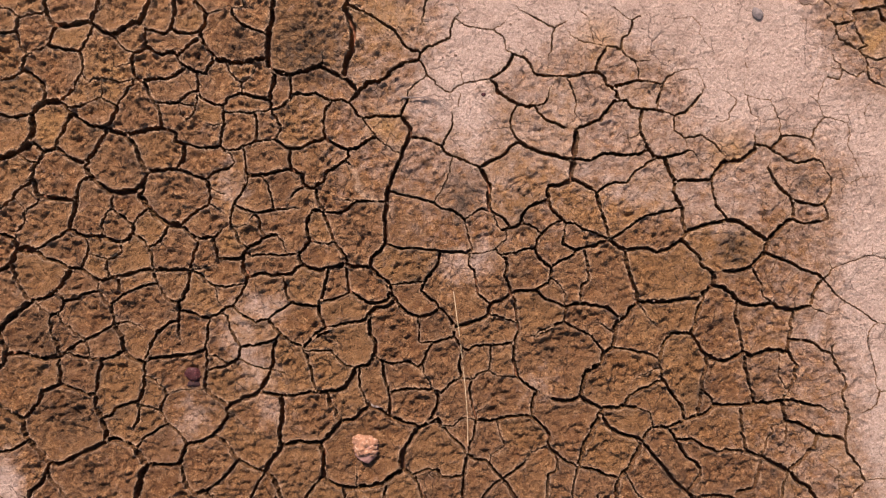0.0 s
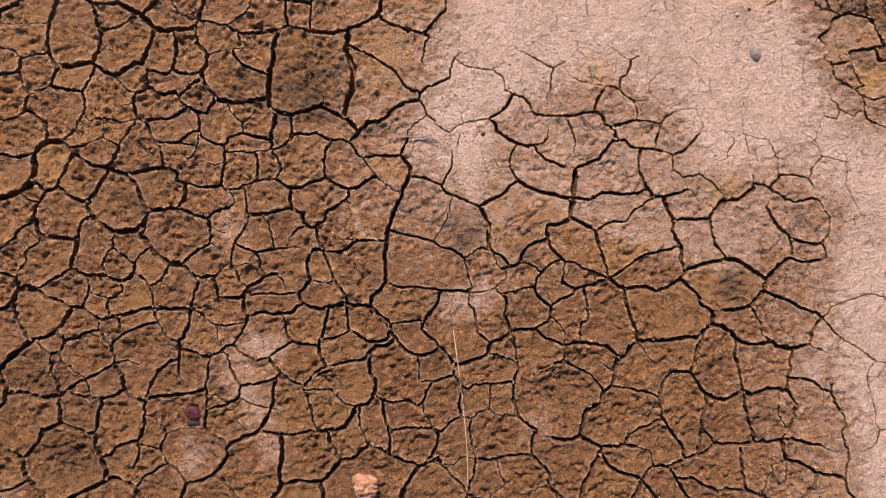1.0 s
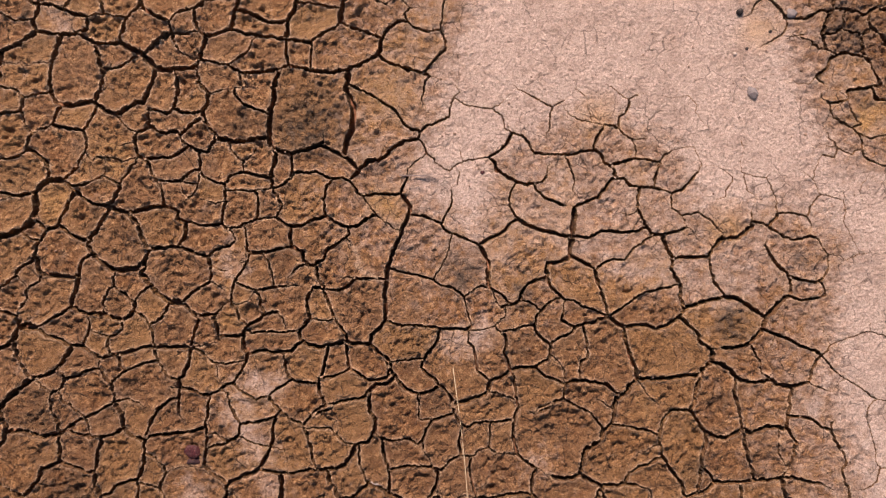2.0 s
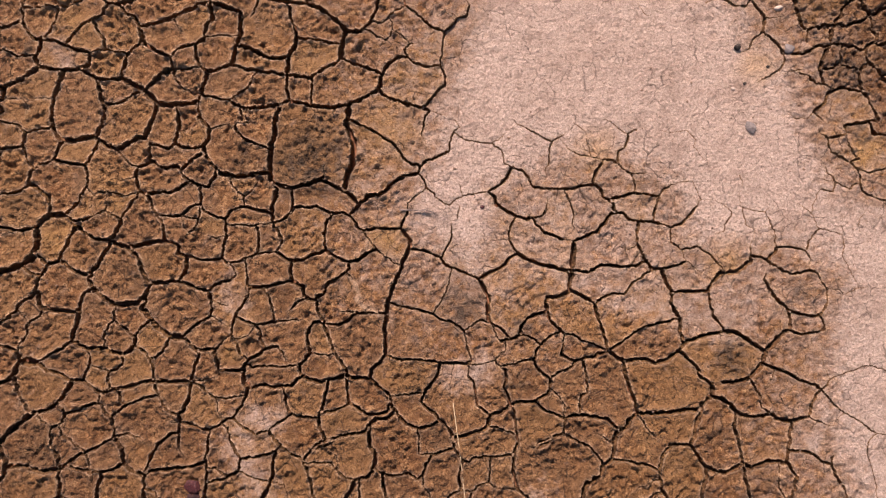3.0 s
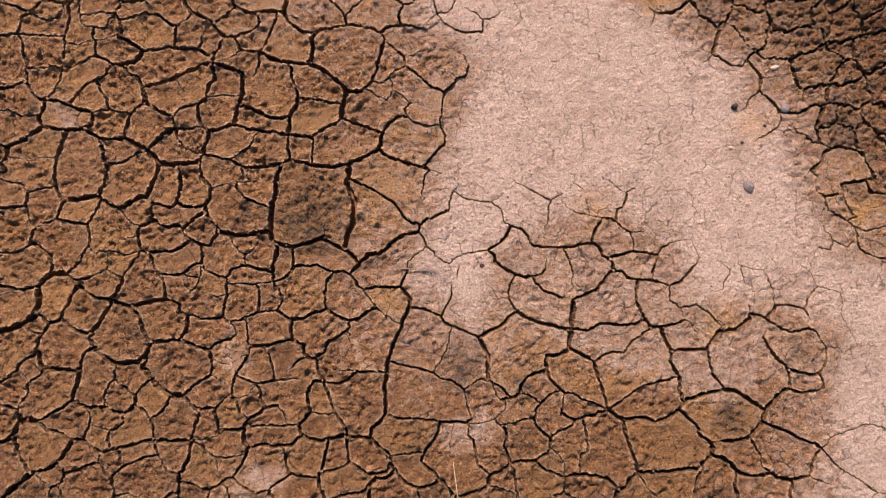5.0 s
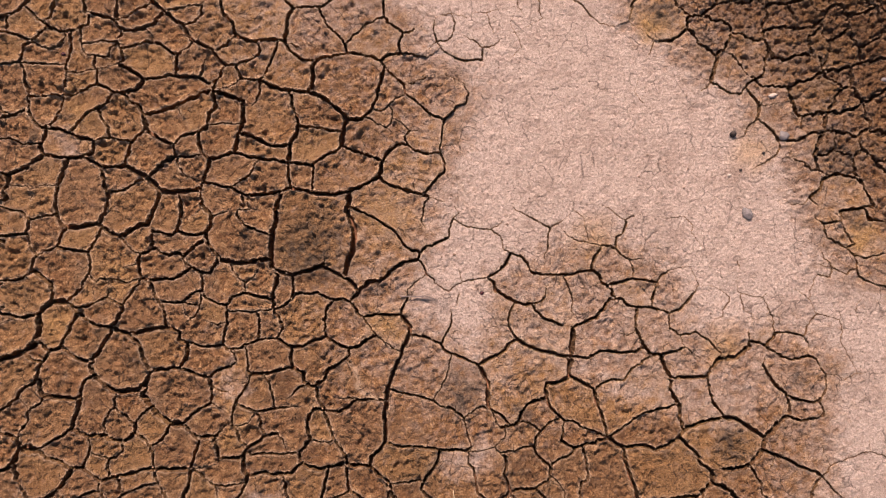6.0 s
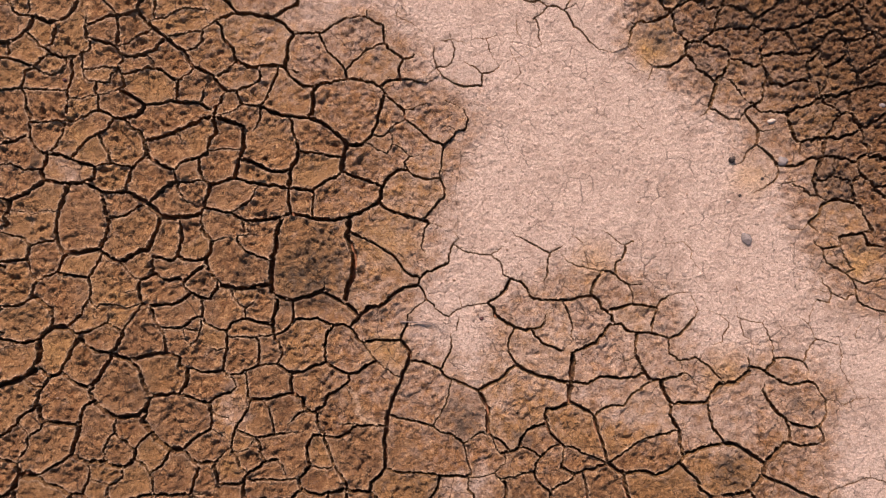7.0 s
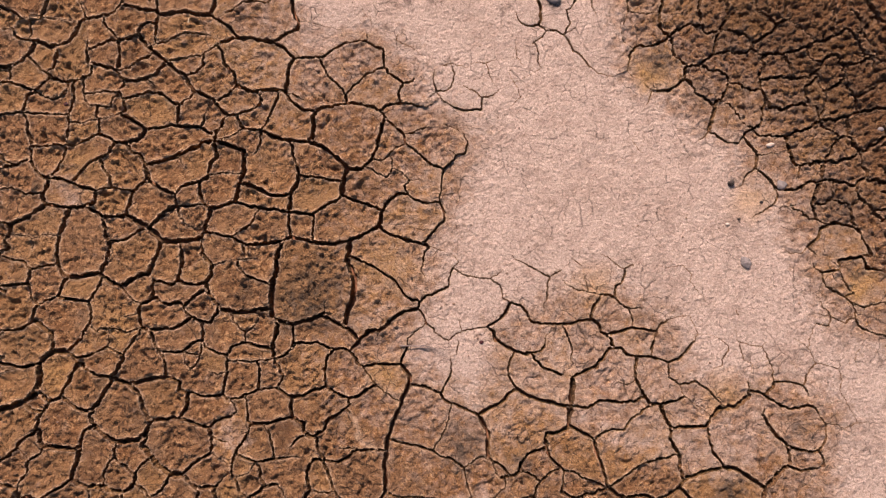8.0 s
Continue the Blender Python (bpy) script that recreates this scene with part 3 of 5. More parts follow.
crack(2, 577, 194, 574, 223, 568, 242, 558, 254, 569, 262)
crack(1.2, 558, 254, 542, 257, 522, 262, 516, 267, 515, 286)
crack(1.2, 519, 262, 525, 233, 542, 225)
crack(3, 577, 194, 600, 194, 614, 191, 629, 188)
crack(2.5, 629, 188, 635, 206, 648, 221, 653, 225)
crack(1.2, 648, 233, 653, 225, 672, 222, 691, 218)
crack(1, 648, 231, 640, 252, 624, 264, 614, 271)
crack(2.5, 629, 188, 635, 173, 633, 155)
crack(4, 561, 171, 580, 157, 600, 148, 619, 148, 633, 155, 648, 148, 654, 136)
crack(5, 558, 151, 554, 138, 564, 120, 580, 99, 595, 86)
crack(5, 655, 399, 660, 389, 670, 384, 691, 386, 699, 391, 701, 405, 720, 409, 742, 410, 757, 414)
crack(5, 742, 410, 747, 392, 757, 385)
crack(2.8, 670, 384, 672, 368, 677, 358, 691, 351, 708, 341, 725, 347)
crack(2.5, 708, 341, 720, 329, 738, 323, 749, 324, 757, 334)
crack(2, 720, 329, 727, 315, 723, 305, 706, 295, 691, 302, 682, 307)
crack(2, 701, 387, 713, 358, 722, 345)
crack(2, 662, 341, 670, 324, 680, 310, 684, 302, 679, 291, 658, 293)
crack(1, 648, 315, 682, 307)
crack(2.5, 723, 305, 730, 289, 744, 281, 757, 271)
crack(1, 655, 293, 645, 271, 640, 252)
crack(1.5, 516, 320, 522, 308)
crack(2, 500, 257, 500, 247, 489, 233, 489, 223, 474, 218)
crack(1, 469, 276, 489, 267, 500, 254)
crack(1, 691, 233, 693, 213, 696, 194, 691, 180, 701, 160)
crack(1, 730, 252, 720, 233, 725, 218)
crack(1, 382, 397, 402, 394, 426, 397, 440, 382, 438, 368, 450, 353, 464, 339)
crack(1.2, 603, 426, 619, 416, 633, 418)
crack(5, -697, 138, -699, 117, -704, 112, -728, 98, -730, 88, -745, 73, -757, 59)
crack(7, -699, 119, -694, 98, -685, 88, -660, 86, -636, 84, -624, 88)
crack(2, -730, 88, -718, 73, -713, 65)
crack(3, -688, 90, -691, 76, -709, 67, -716, 61, -714, 44, -720, 35, -728, 20)
crack(5, -757, 35, -743, 22, -730, 15, -726, 1)
crack(12, -726, 1, -694, -2)
crack(6, -757, -41, -743, -33, -730, -18, -726, -1)
crack(8, -604, 150, -610, 138, -603, 126, -588, 112, -569, 98, -549, 96, -525, 98, -514, 107)
crack(5, -600, 123, -617, 115, -622, 102, -624, 88)
crack(6, -514, 107, -508, 122, -501, 133, -477, 134, -454, 138)
crack(5, -454, 138, -438, 131, -424, 125, -405, 119)
crack(4, -405, 119, -390, 131, -366, 139)
crack(5, -405, 119, -400, 107, -397, 93, -398, 78, -414, 67, -434, 54, -448, 40)
crack(2, -399, 102, -385, 98, -371, 93)
crack(2, -396, 78, -380, 64, -371, 59)
crack(7, -514, 107, -516, 90, -506, 76, -498, 69, -487, 54, -469, 42)
crack(10, -469, 42, -448, 40)
crack(4, -502, 69, -516, 59, -525, 47, -529, 42)
crack(3, -562, 96, -564, 78, -566, 69, -574, 59, -580, 44, -583, 22)
crack(4, -566, 69, -549, 57, -529, 42)
crack(6, -624, 88, -627, 69, -633, 49, -636, 35, -622, 25, -607, 20, -583, 22, -564, 15, -549, 11, -535, 18, -527, 28, -529, 42)
crack(4, -636, 35, -651, 22, -665, 15, -680, 6, -694, -2)
crack(5, -694, -2, -680, -16, -660, -20, -641, -31, -627, -33, -617, -33)
crack(4, -617, -33, -610, -18, -605, -4, -605, 11, -612, 22)
crack(2.5, -605, -9, -588, -13, -571, -17)
crack(4, -549, 11, -549, -4, -559, -15, -572, -18, -574, -33, -569, -49)
crack(5, -617, -33, -603, -42, -591, -52, -583, -55, -569, -50, -554, -47)
crack(6, -554, -47, -530, -42, -504, -35, -467, -35, -431, -36)
crack(5, -448, 40, -434, 30, -424, 20, -417, 11, -424, -9, -431, -36)
crack(5, -419, 18, -390, 20, -371, 40)
crack(4, -390, 20, -385, -4, -382, -16)
crack(2, -431, -36, -409, -32, -387, -28)
crack(5, -384, -16, -371, -16, -361, -18)
crack(4, -527, 28, -511, 15, -501, 3, -496, -14, -494, -35)
crack(4, -501, 3, -482, 13, -472, 28, -469, 40)
crack(4, -431, -36, -414, -42, -400, -57, -390, -62, -371, -64)
crack(5, -431, -36, -434, -62, -443, -84, -450, -91)
crack(4, -494, -36, -487, -57, -477, -76, -463, -88, -450, -91)
crack(4, -543, -76, -520, -67, -504, -60, -485, -62)
crack(6, -554, -47, -552, -62, -543, -76)
crack(4, -543, -76, -559, -88, -566, -96)
crack(3.5, -566, -96, -578, -86, -585, -71, -588, -62, -583, -55)
crack(4, -733, -26, -728, -47, -718, -67, -709, -84, -697, -88)
crack(6, -697, -88, -680, -84, -662, -76, -651, -62, -641, -47, -635, -33)
crack(7, -697, -88, -714, -100, -733, -115, -747, -129, -757, -139)
crack(4, -697, -88, -685, -100, -670, -112)
crack(4, -658, -70, -646, -81, -646, -96, -656, -108, -668, -111, -670, -129, -668, -144)
crack(4.5, -646, -88, -627, -86, -607, -76, -586, -71)
crack(5, -654, -108, -649, -125, -636, -134, -617, -149)
crack(4, -566, -96, -561, -115, -559, -129)
crack(4, -588, -146, -574, -136, -559, -129, -540, -125, -520, -129, -511, -137)
crack(5, -450, -91, -448, -105, -450, -123, -467, -125, -477, -134, -485, -144)
crack(4, -450, -123, -450, -146)
crack(1.5, -467, -105, -450, -110)
crack(5, -449, -100, -429, -108, -409, -115, -398, -118)
crack(4, -398, -118, -385, -111, -371, -100, -359, -98)
crack(4, -398, -118, -400, -136, -402, -154, -405, -171)
crack(1.5, -388, -64, -385, -86, -376, -96)
crack(4, -336, 136, -331, 125)
crack(5, -331, 125, -308, 126, -289, 130, -274, 134, -259, 136)
crack(6, -259, 136, -243, 128, -238, 112, -228, 104, -216, 105, -205, 115, -197, 131, -182, 140)
crack(4, -331, 125, -335, 112, -342, 98, -351, 86, -359, 69, -363, 51, -360, 38)
crack(2, -335, 112, -347, 109)
crack(3, -310, 126, -298, 107, -294, 93, -291, 78, -289, 67)
crack(4.5, -357, 76, -337, 67, -318, 62, -289, 66, -265, 69, -240, 70)
crack(3.5, -265, 83, -257, 93, -245, 102, -234, 107)
crack(4, -323, 62, -315, 49, -313, 38, -303, 22)
crack(2, -322, 59, -332, 44, -351, 37, -360, 38)
crack(3.5, -360, 38, -351, 25, -347, 13, -334, 1)
crack(5, -334, 1, -318, 9, -303, 20, -284, 25)
crack(3, -284, 24, -274, 13, -269, -1)
crack(3.5, -336, -6, -327, -11, -303, -9, -274, -11, -247, -7)
crack(6, -361, -18, -342, -15, -334, 1)
crack(7, -341, -15, -339, -38, -332, -47)
crack(5, -332, -47, -313, -42, -294, -44, -274, -44, -260, -44, -250, -33, -240, -26, -245, -14, -247, -7, -236, 1, -226, 15, -231, 30, -233, 44, -226, 59, -221, 66)
crack(4, -220, 103, -214, 88, -207, 65)
crack(5, -221, 66, -202, 64, -187, 62, -173, 61, -163, 69, -147, 80)
crack(4, -178, 83, -154, 83, -129, 81, -96, 80)
crack(5, -202, 63, -195, 40, -187, 20, -182, 11, -173, -4, -165, -14)
crack(2.5, -226, 13, -207, 9, -185, 11)
crack(6, -240, -26, -226, -33, -207, -35, -187, -30, -165, -28, -154, -30, -124, -28)
crack(5, -165, -11, -165, -23, -163, -42, -163, -57, -160, -72)
crack(4.5, -197, -34, -199, -52, -202, -71, -209, -91, -211, -98)
crack(4, -210, -88, -187, -86, -168, -78, -160, -72)
crack(5, -160, -72, -144, -81, -129, -91, -112, -93, -96, -88, -89, -76)
crack(4.5, -269, -57, -269, -71, -263, -86, -250, -94, -231, -96, -211, -98)
crack(4, -274, -44, -269, -57)
crack(4, -334, -49, -342, -71, -351, -86, -359, -98)
crack(3, -371, -64, -356, -62, -338, -59)
crack(3.5, -359, -98, -347, -110, -327, -120, -318, -126)
crack(2.5, -376, -115, -366, -115, -363, -136)
crack(3.5, -258, -91, -274, -103, -289, -110, -298, -117, -318, -126)
crack(4, -298, -118, -289, -134, -277, -144)
crack(5, -211, -98, -211, -110, -205, -123, -200, -134)
crack(4, -200, -134, -216, -144, -226, -154)
crack(5, -200, -133, -178, -129, -154, -125, -134, -122)
crack(6, -134, -122, -125, -110, -115, -100, -105, -100, -91, -96, -81, -84, -89, -76)
crack(5, -83, -86, -71, -100, -57, -110, -42, -115, -23, -113, -9, -103)
crack(5, -126, -111, -125, -144)
crack(6, -81, 136, -86, 126, -91, 107, -96, 88, -96, 73, -100, 54, -98, 35, -98, 9)
crack(4, -98, 9, -76, 1, -47, 1, -23, -1, -4, -2)
crack(6, -98, 9, -108, -4, -122, -14, -124, -28, -122, -33, -110, -45, -100, -52, -89, -62, -89, -76)
crack(3, -108, -57, -91, -74)
crack(3.5, -89, -60, -62, -57, -33, -55)
crack(3, -158, 146, -149, 128, -144, 112, -147, 102, -137, 93)
crack(2.5, -137, 93, -125, 86, -108, 81)
crack(3.5, -91, 99, -62, 91, -38, 86, -18, 78, -4, 70)
crack(4.5, -4, -5, -9, -26, -21, -42, -31, -57, -38, -70, -28, -81, -14, -91, -4, -101, 11, -117, 17, -129, 20, -144)
crack(2, 12, 136, 6, 117, -4, 98, -15, 80)
crack(2, 14, 154, 12, 136)
crack(6, 62, 140, 71, 125, 78, 112, 78, 93, 78, 78, 81, 64)
crack(4, 81, 64, 93, 59, 107, 49, 117, 38)
crack(2.5, 81, 67, 64, 69, 56, 64, 37, 51)
crack(4, -4, 70, 15, 66, 30, 57, 37, 51)
crack(2.5, 37, 51, 40, 35, 46, 15, 50, 1)
crack(4.5, -4, -2, 15, -4, 40, -6, 50, 1)
crack(3.5, 45, -28, 52, -36, 57, -52, 59, -76, 73, -88, 81, -94)
crack(2, 50, -1, 44, -18, 45, -28)
crack(2, 50, -9, 69, -6, 88, -1, 98, -10)
crack(4.5, 81, -94, 102, -88, 116, -76, 112, -62, 104, -47, 110, -28, 107, -14, 98, -10)
crack(3.5, 98, -10, 122, -7, 141, 1, 156, 0)
crack(2, 85, 59, 91, 40, 100, 32)
crack(5, 100, 32, 117, 34, 131, 42, 136, 59, 146, 73, 165, 80, 180, 83)
crack(2, 109, 32, 107, 15, 88, -1)
crack(3, 131, 42, 146, 42, 160, 35, 168, 28)
crack(4, 156, 0, 160, 15, 175, 32, 187, 42, 199, 44)
crack(4.5, 156, 0, 162, -14, 175, -26, 184, -33, 184, -47, 180, -57, 158, -70)
crack(4, 184, -33, 199, -21, 213, -14, 223, -11, 224, 0)
crack(6, 116, -76, 131, -71, 158, -70)
crack(6, 180, 83, 178, 98, 180, 107, 199, 109, 220, 119, 220, 136)
crack(4.5, 180, 83, 184, 69, 194, 59, 209, 44)
crack(3, 209, 44, 207, 30, 204, 11)
crack(3, 209, 46, 226, 44, 238, 35, 257, 28, 283, 20)
crack(5, 199, 20, 204, 9, 218, 1, 228, -1, 257, 6, 283, 13)
crack(5.5, 220, 119, 238, 112, 252, 105, 262, 95, 267, 78, 271, 59, 278, 40, 283, 20, 283, 13)
crack(3.5, 262, 95, 276, 107, 295, 115, 313, 112, 324, 128, 334, 136, 353, 149)
crack(4, 283, 16, 305, 28, 324, 44, 344, 57, 368, 62, 408, 72)
crack(6, 283, 13, 300, 3, 315, -1, 334, 1, 353, 1, 363, -6, 387, 1, 407, 15)
crack(6, 309, 1, 312, -23, 320, -47, 329, -71, 334, -91)
crack(7, 334, -91, 353, -89, 382, -91, 402, -86, 441, -83)
crack(7, 334, -91, 320, -100, 313, -115, 305, -120, 295, -126, 294, -136)
crack(5, 305, -119, 291, -110, 281, -100, 257, -96, 233, -91, 209, -96, 207, -100)
crack(4, 239, 2, 247, -28, 250, -47, 247, -54, 236, -62, 233, -91)
crack(2, 184, -49, 199, -62, 209, -76, 209, -96)
crack(4, 160, -70, 165, -76, 175, -86, 194, -91, 207, -98)
crack(4, 207, -100, 207, -123, 213, -129, 228, -136)
crack(4, 207, -123, 184, -132, 165, -142, 155, -149)
crack(4, 116, -76, 122, -86, 124, -105, 126, -125, 131, -138)
crack(6, 81, -94, 78, -110, 64, -120, 35, -129, 18, -134)
crack(3, 78, -111, 102, -117, 126, -125)
crack(2, 334, -94, 349, -117, 363, -129, 373, -137)
crack(2, 257, -125, 271, -129, 291, -142)
crack(5, 395, 117, 394, 98, 400, 83, 409, 69, 409, 49, 411, 30, 407, 15)
crack(5, 395, 117, 421, 117, 440, 117, 458, 119, 464, 133)
crack(4, 458, 119, 462, 93, 467, 73, 479, 59, 482, 49)
crack(6, 407, 15, 416, 28, 440, 40, 464, 44, 482, 49, 503, 47, 522, 35, 542, 23, 554, 15)
crack(8, 554, 15, 571, 32, 580, 44, 595, 51)
crack(5, 595, 51, 597, 69, 595, 86)
crack(4.5, 595, 86, 614, 78, 633, 75, 648, 76)
crack(4, 648, 76, 660, 88, 664, 112, 662, 125, 654, 136)
crack(4, 648, 76, 655, 64, 655, 51, 633, 46, 614, 44, 595, 51)
crack(2, 655, 51, 667, 51)
crack(1, 662, 122, 682, 120, 696, 112, 720, 124, 740, 125)
crack(7, 554, 15, 549, -4, 537, -18, 518, -33, 498, -38, 479, -38)
crack(0.7, 479, -38, 462, -40)
crack(4.5, 549, -4, 571, -16, 590, -21, 609, -33, 633, -42, 648, -51)
crack(6, 648, -51, 638, -65, 633, -71, 631, -86, 626, -97)
crack(4, 648, -51, 658, -42, 664, -33)
crack(1.5, 664, -33, 682, -28, 691, -23, 733, -9)
crack(2, 653, -49, 672, -76, 687, -91, 706, -100, 725, -113, 743, -127)
crack(1.5, 664, -33, 655, -14, 653, 6)
crack(5, 407, 15, 421, 1, 435, -11, 440, -28, 455, -40, 462, -34)
crack(7, 458, -40, 462, -57, 460, -65, 443, -76, 440, -91, 433, -110, 429, -129, 423, -144)
crack(6, 462, -60, 479, -67, 493, -76, 503, -89, 527, -96, 547, -96, 561, -91)
crack(3.5, 525, -31, 535, -47, 542, -62, 545, -81, 561, -91)
crack(6, 561, -91, 575, -100, 595, -105, 614, -100, 626, -97)
crack(4.5, 500, -89, 498, -110, 503, -129, 506, -144, 510, -175)
crack(6, 599, -104, 595, -125, 590, -154)
crack(2, 566, -14, 561, -38, 551, -49)
crack(2, 628, -97, 653, -110, 667, -113)
crack(1.5, 735, 11, 733, -9, 749, -23)
crack(1.5, 631, 45, 636, 20)
crack(1, 551, 107, 551, 78, 566, 59)
crack(2, 743, -127, 757, -129)
crack(1.5, 743, -127, 730, -136, 725, -154, 732, -182, 740, -211, 740, -231, 746, -243, 757, -243)
crack(6, -757, -144, -752, -154, -745, -168, -743, -178)
crack(7, -743, -178, -718, -178, -699, -184, -680, -187, -655, -184)
crack(5, -757, -216, -749, -197, -743, -178)
crack(5, -670, -129, -662, -154, -656, -168, -655, -184)
crack(5, -655, -184, -653, -207, -654, -231)
crack(5, -655, -184, -636, -171, -617, -158, -607, -154, -588, -146)
crack(4, -641, -126, -617, -149, -610, -155, -603, -173, -598, -184)
crack(4.5, -643, -177, -612, -185, -583, -187, -559, -182, -544, -173)
crack(6, -559, -129, -547, -149, -543, -163, -543, -175, -530, -187, -510, -194)
crack(6, -510, -194, -501, -187, -477, -184, -448, -182, -424, -178, -405, -171)
crack(5, -508, -192, -501, -178, -496, -158, -487, -144)
crack(6, -654, -231, -670, -239, -682, -242, -689, -262, -704, -279, -716, -291)
crack(5.5, -654, -231, -631, -239, -607, -247, -591, -247)
crack(8, -757, -265, -743, -279, -716, -291, -711, -318, -699, -332, -685, -351, -670, -364)
crack(4, -757, -350, -733, -342, -706, -325)
crack(5, -581, -188, -583, -202, -588, -221, -591, -247, -591, -269, -581, -287)
crack(5, -581, -287, -564, -284, -556, -269, -540, -265, -518, -260)
crack(7, -581, -287, -574, -308, -575, -330)
crack(1, -662, -292, -612, -289, -590, -277)
crack(7, -670, -364, -651, -366, -631, -356, -603, -342, -575, -330, -569, -323, -549, -327, -522, -339)
crack(5, -510, -194, -508, -216, -511, -240, -518, -260)
crack(3, -518, -260, -518, -284, -525, -303, -532, -313)
crack(4, -508, -213, -491, -223, -475, -236, -469, -248)
crack(4, -469, -248, -479, -265, -482, -276)
crack(4, -518, -267, -496, -269, -482, -276, -467, -298, -448, -316, -436, -332)
crack(1.5, -469, -248, -453, -240, -429, -239, -405, -236)
crack(4, -405, -171, -402, -192, -405, -221, -405, -240, -385, -255, -367, -266)
crack(3.5, -467, -296, -491, -311, -511, -323, -521, -339)
crack(6, -436, -332, -414, -330, -395, -320, -380, -306, -369, -289, -363, -267)
crack(6, -436, -332, -443, -351, -448, -366)
crack(7, -503, -368, -477, -368, -448, -366)
crack(8, -521, -339, -514, -354, -503, -368, -514, -385, -518, -405, -525, -426)
crack(5, -448, -366, -440, -390, -434, -405, -421, -416)
crack(6, -670, -364, -675, -380, -685, -400, -704, -414, -709, -426)
crack(5, -677, -385, -660, -400, -646, -414, -639, -426)
crack(8, -421, -416, -405, -412, -395, -426)
crack(5, -402, -411, -385, -400, -363, -378, -351, -358)
crack(1.5, -450, -146, -448, -152, -441, -163)
crack(2.5, -404, -181, -385, -184, -366, -198)
crack(5, -390, -316, -376, -327, -366, -337, -356, -351, -347, -361, -327, -373, -303, -379)
crack(4.5, -363, -136, -353, -154, -347, -168, -347, -187, -366, -198, -380, -202, -403, -207)
crack(4, -347, -165, -323, -165, -298, -158, -286, -154, -277, -144)
crack(6, -286, -154, -290, -173, -289, -192, -294, -207, -303, -226, -313, -242)
crack(2.5, -347, -188, -323, -200, -303, -204, -293, -207)
crack(1.5, -291, -204, -269, -211, -265, -226)
crack(5.5, -313, -242, -298, -247, -274, -250, -245, -248, -226, -243, -207, -243)
crack(7, -313, -242, -323, -250, -342, -255, -363, -267)
crack(4.5, -277, -144, -260, -158, -238, -168, -226, -154)
crack(4.5, -200, -134, -187, -136, -207, -146, -226, -154)
crack(4, -238, -168, -231, -187, -224, -207, -221, -226, -213, -243)
crack(3, -230, -171, -192, -173, -181, -187, -168, -197, -149, -202)
crack(1, -207, -146, -182, -163, -180, -187)
crack(7, -149, -202, -156, -221, -168, -236, -182, -242, -207, -243)
crack(6, -149, -202, -129, -197, -120, -187, -115, -173, -115, -158, -125, -144)
crack(4, -116, -182, -100, -192, -86, -197, -71, -192, -57, -192, -42, -202, -35, -197, -28, -178, -14, -158, 20, -149)
crack(2.5, -44, -115, -41, -158, -18, -161)
crack(2.5, -35, -197, -33, -211, -23, -226, -18, -240)
crack(4.5, -105, -192, -100, -221, -93, -240, -91, -255, -93, -284)
crack(3, -142, -202, -142, -231, -137, -245, -129, -269)
crack(4.5, -92, -247, -71, -240, -47, -238, -28, -240, -9, -241, -2, -245)
crack(5.5, -9, -241, -9, -265, -18, -284, -28, -298)
crack(5, -199, -244, -192, -265, -182, -279, -173, -294)
crack(6, -173, -294, -154, -291, -139, -277, -125, -267, -110, -271, -91, -284, -71, -294, -52, -298, -42, -304, -28, -298, -9, -289, -4, -300)
crack(7, -173, -294, -187, -308, -197, -323, -211, -330, -245, -327, -274, -332)
crack(7, -276, -250, -274, -279, -276, -298, -279, -318, -274, -337, -284, -351, -298, -366, -303, -379)
crack(2, -365, -275, -351, -289, -337, -303, -318, -315)
crack(6, -303, -379, -289, -390, -282, -405, -274, -426)
crack(4, -303, -379, -315, -400, -324, -416, -332, -426)
crack(8, -211, -330, -202, -347, -204, -371, -205, -391)
crack(8, -205, -391, -187, -400, -163, -407, -134, -405, -105, -400, -86, -385, -68, -377)
crack(5, -205, -391, -221, -405, -231, -419, -236, -426)
crack(8, -42, -304, -54, -323, -67, -342, -70, -361, -68, -377)
crack(1.5, -108, -327, -91, -335, -68, -341)
crack(6, -68, -377, -52, -385, -42, -400, -38, -412, -28, -426)
crack(4, -52, -385, -28, -376, -9, -376, -4, -388)
crack(2, -28, -376, -18, -390)
crack(1.5, -147, -371, -147, -405)
crack(4, -170, -405, -166, -426)
crack(4, -96, -395, -100, -426)
crack(4, 18, -134, 20, -154, 33, -168, 44, -173, 56, -165, 83, -165, 107, -161, 121, -161)
crack(5, 131, -138, 122, -154, 120, -182, 124, -207, 129, -221, 146, -233, 160, -242)
crack(4, 35, -170, 28, -192, 30, -219)
crack(4, 30, -219, 15, -226, -2, -245)
crack(3, 30, -219, 49, -223, 64, -211, 78, -207, 81, -192, 80, -165)
crack(2.5, 78, -207, 93, -216, 112, -216, 126, -219)
crack(3.5, 49, -223, 46, -240, 49, -265, 56, -279, 56, -291)
crack(5.5, 56, -291, 83, -293, 107, -287, 126, -284, 151, -284)
crack(5, 160, -242, 153, -255, 151, -284, 160, -294, 175, -306, 180, -318, 178, -332, 189, -347, 209, -361, 223, -371, 233, -372)
crack(1.5, 78, -255, 75, -265, 56, -284)
crack(2.5, 93, -292, 95, -308, 100, -323, 107, -332)
crack(4, 56, -291, 52, -318, 44, -337, 42, -351)
crack(4, -4, -300, 15, -320, 30, -332, 42, -347)
crack(2.5, -4, -300, 15, -303, 35, -287, 56, -291)
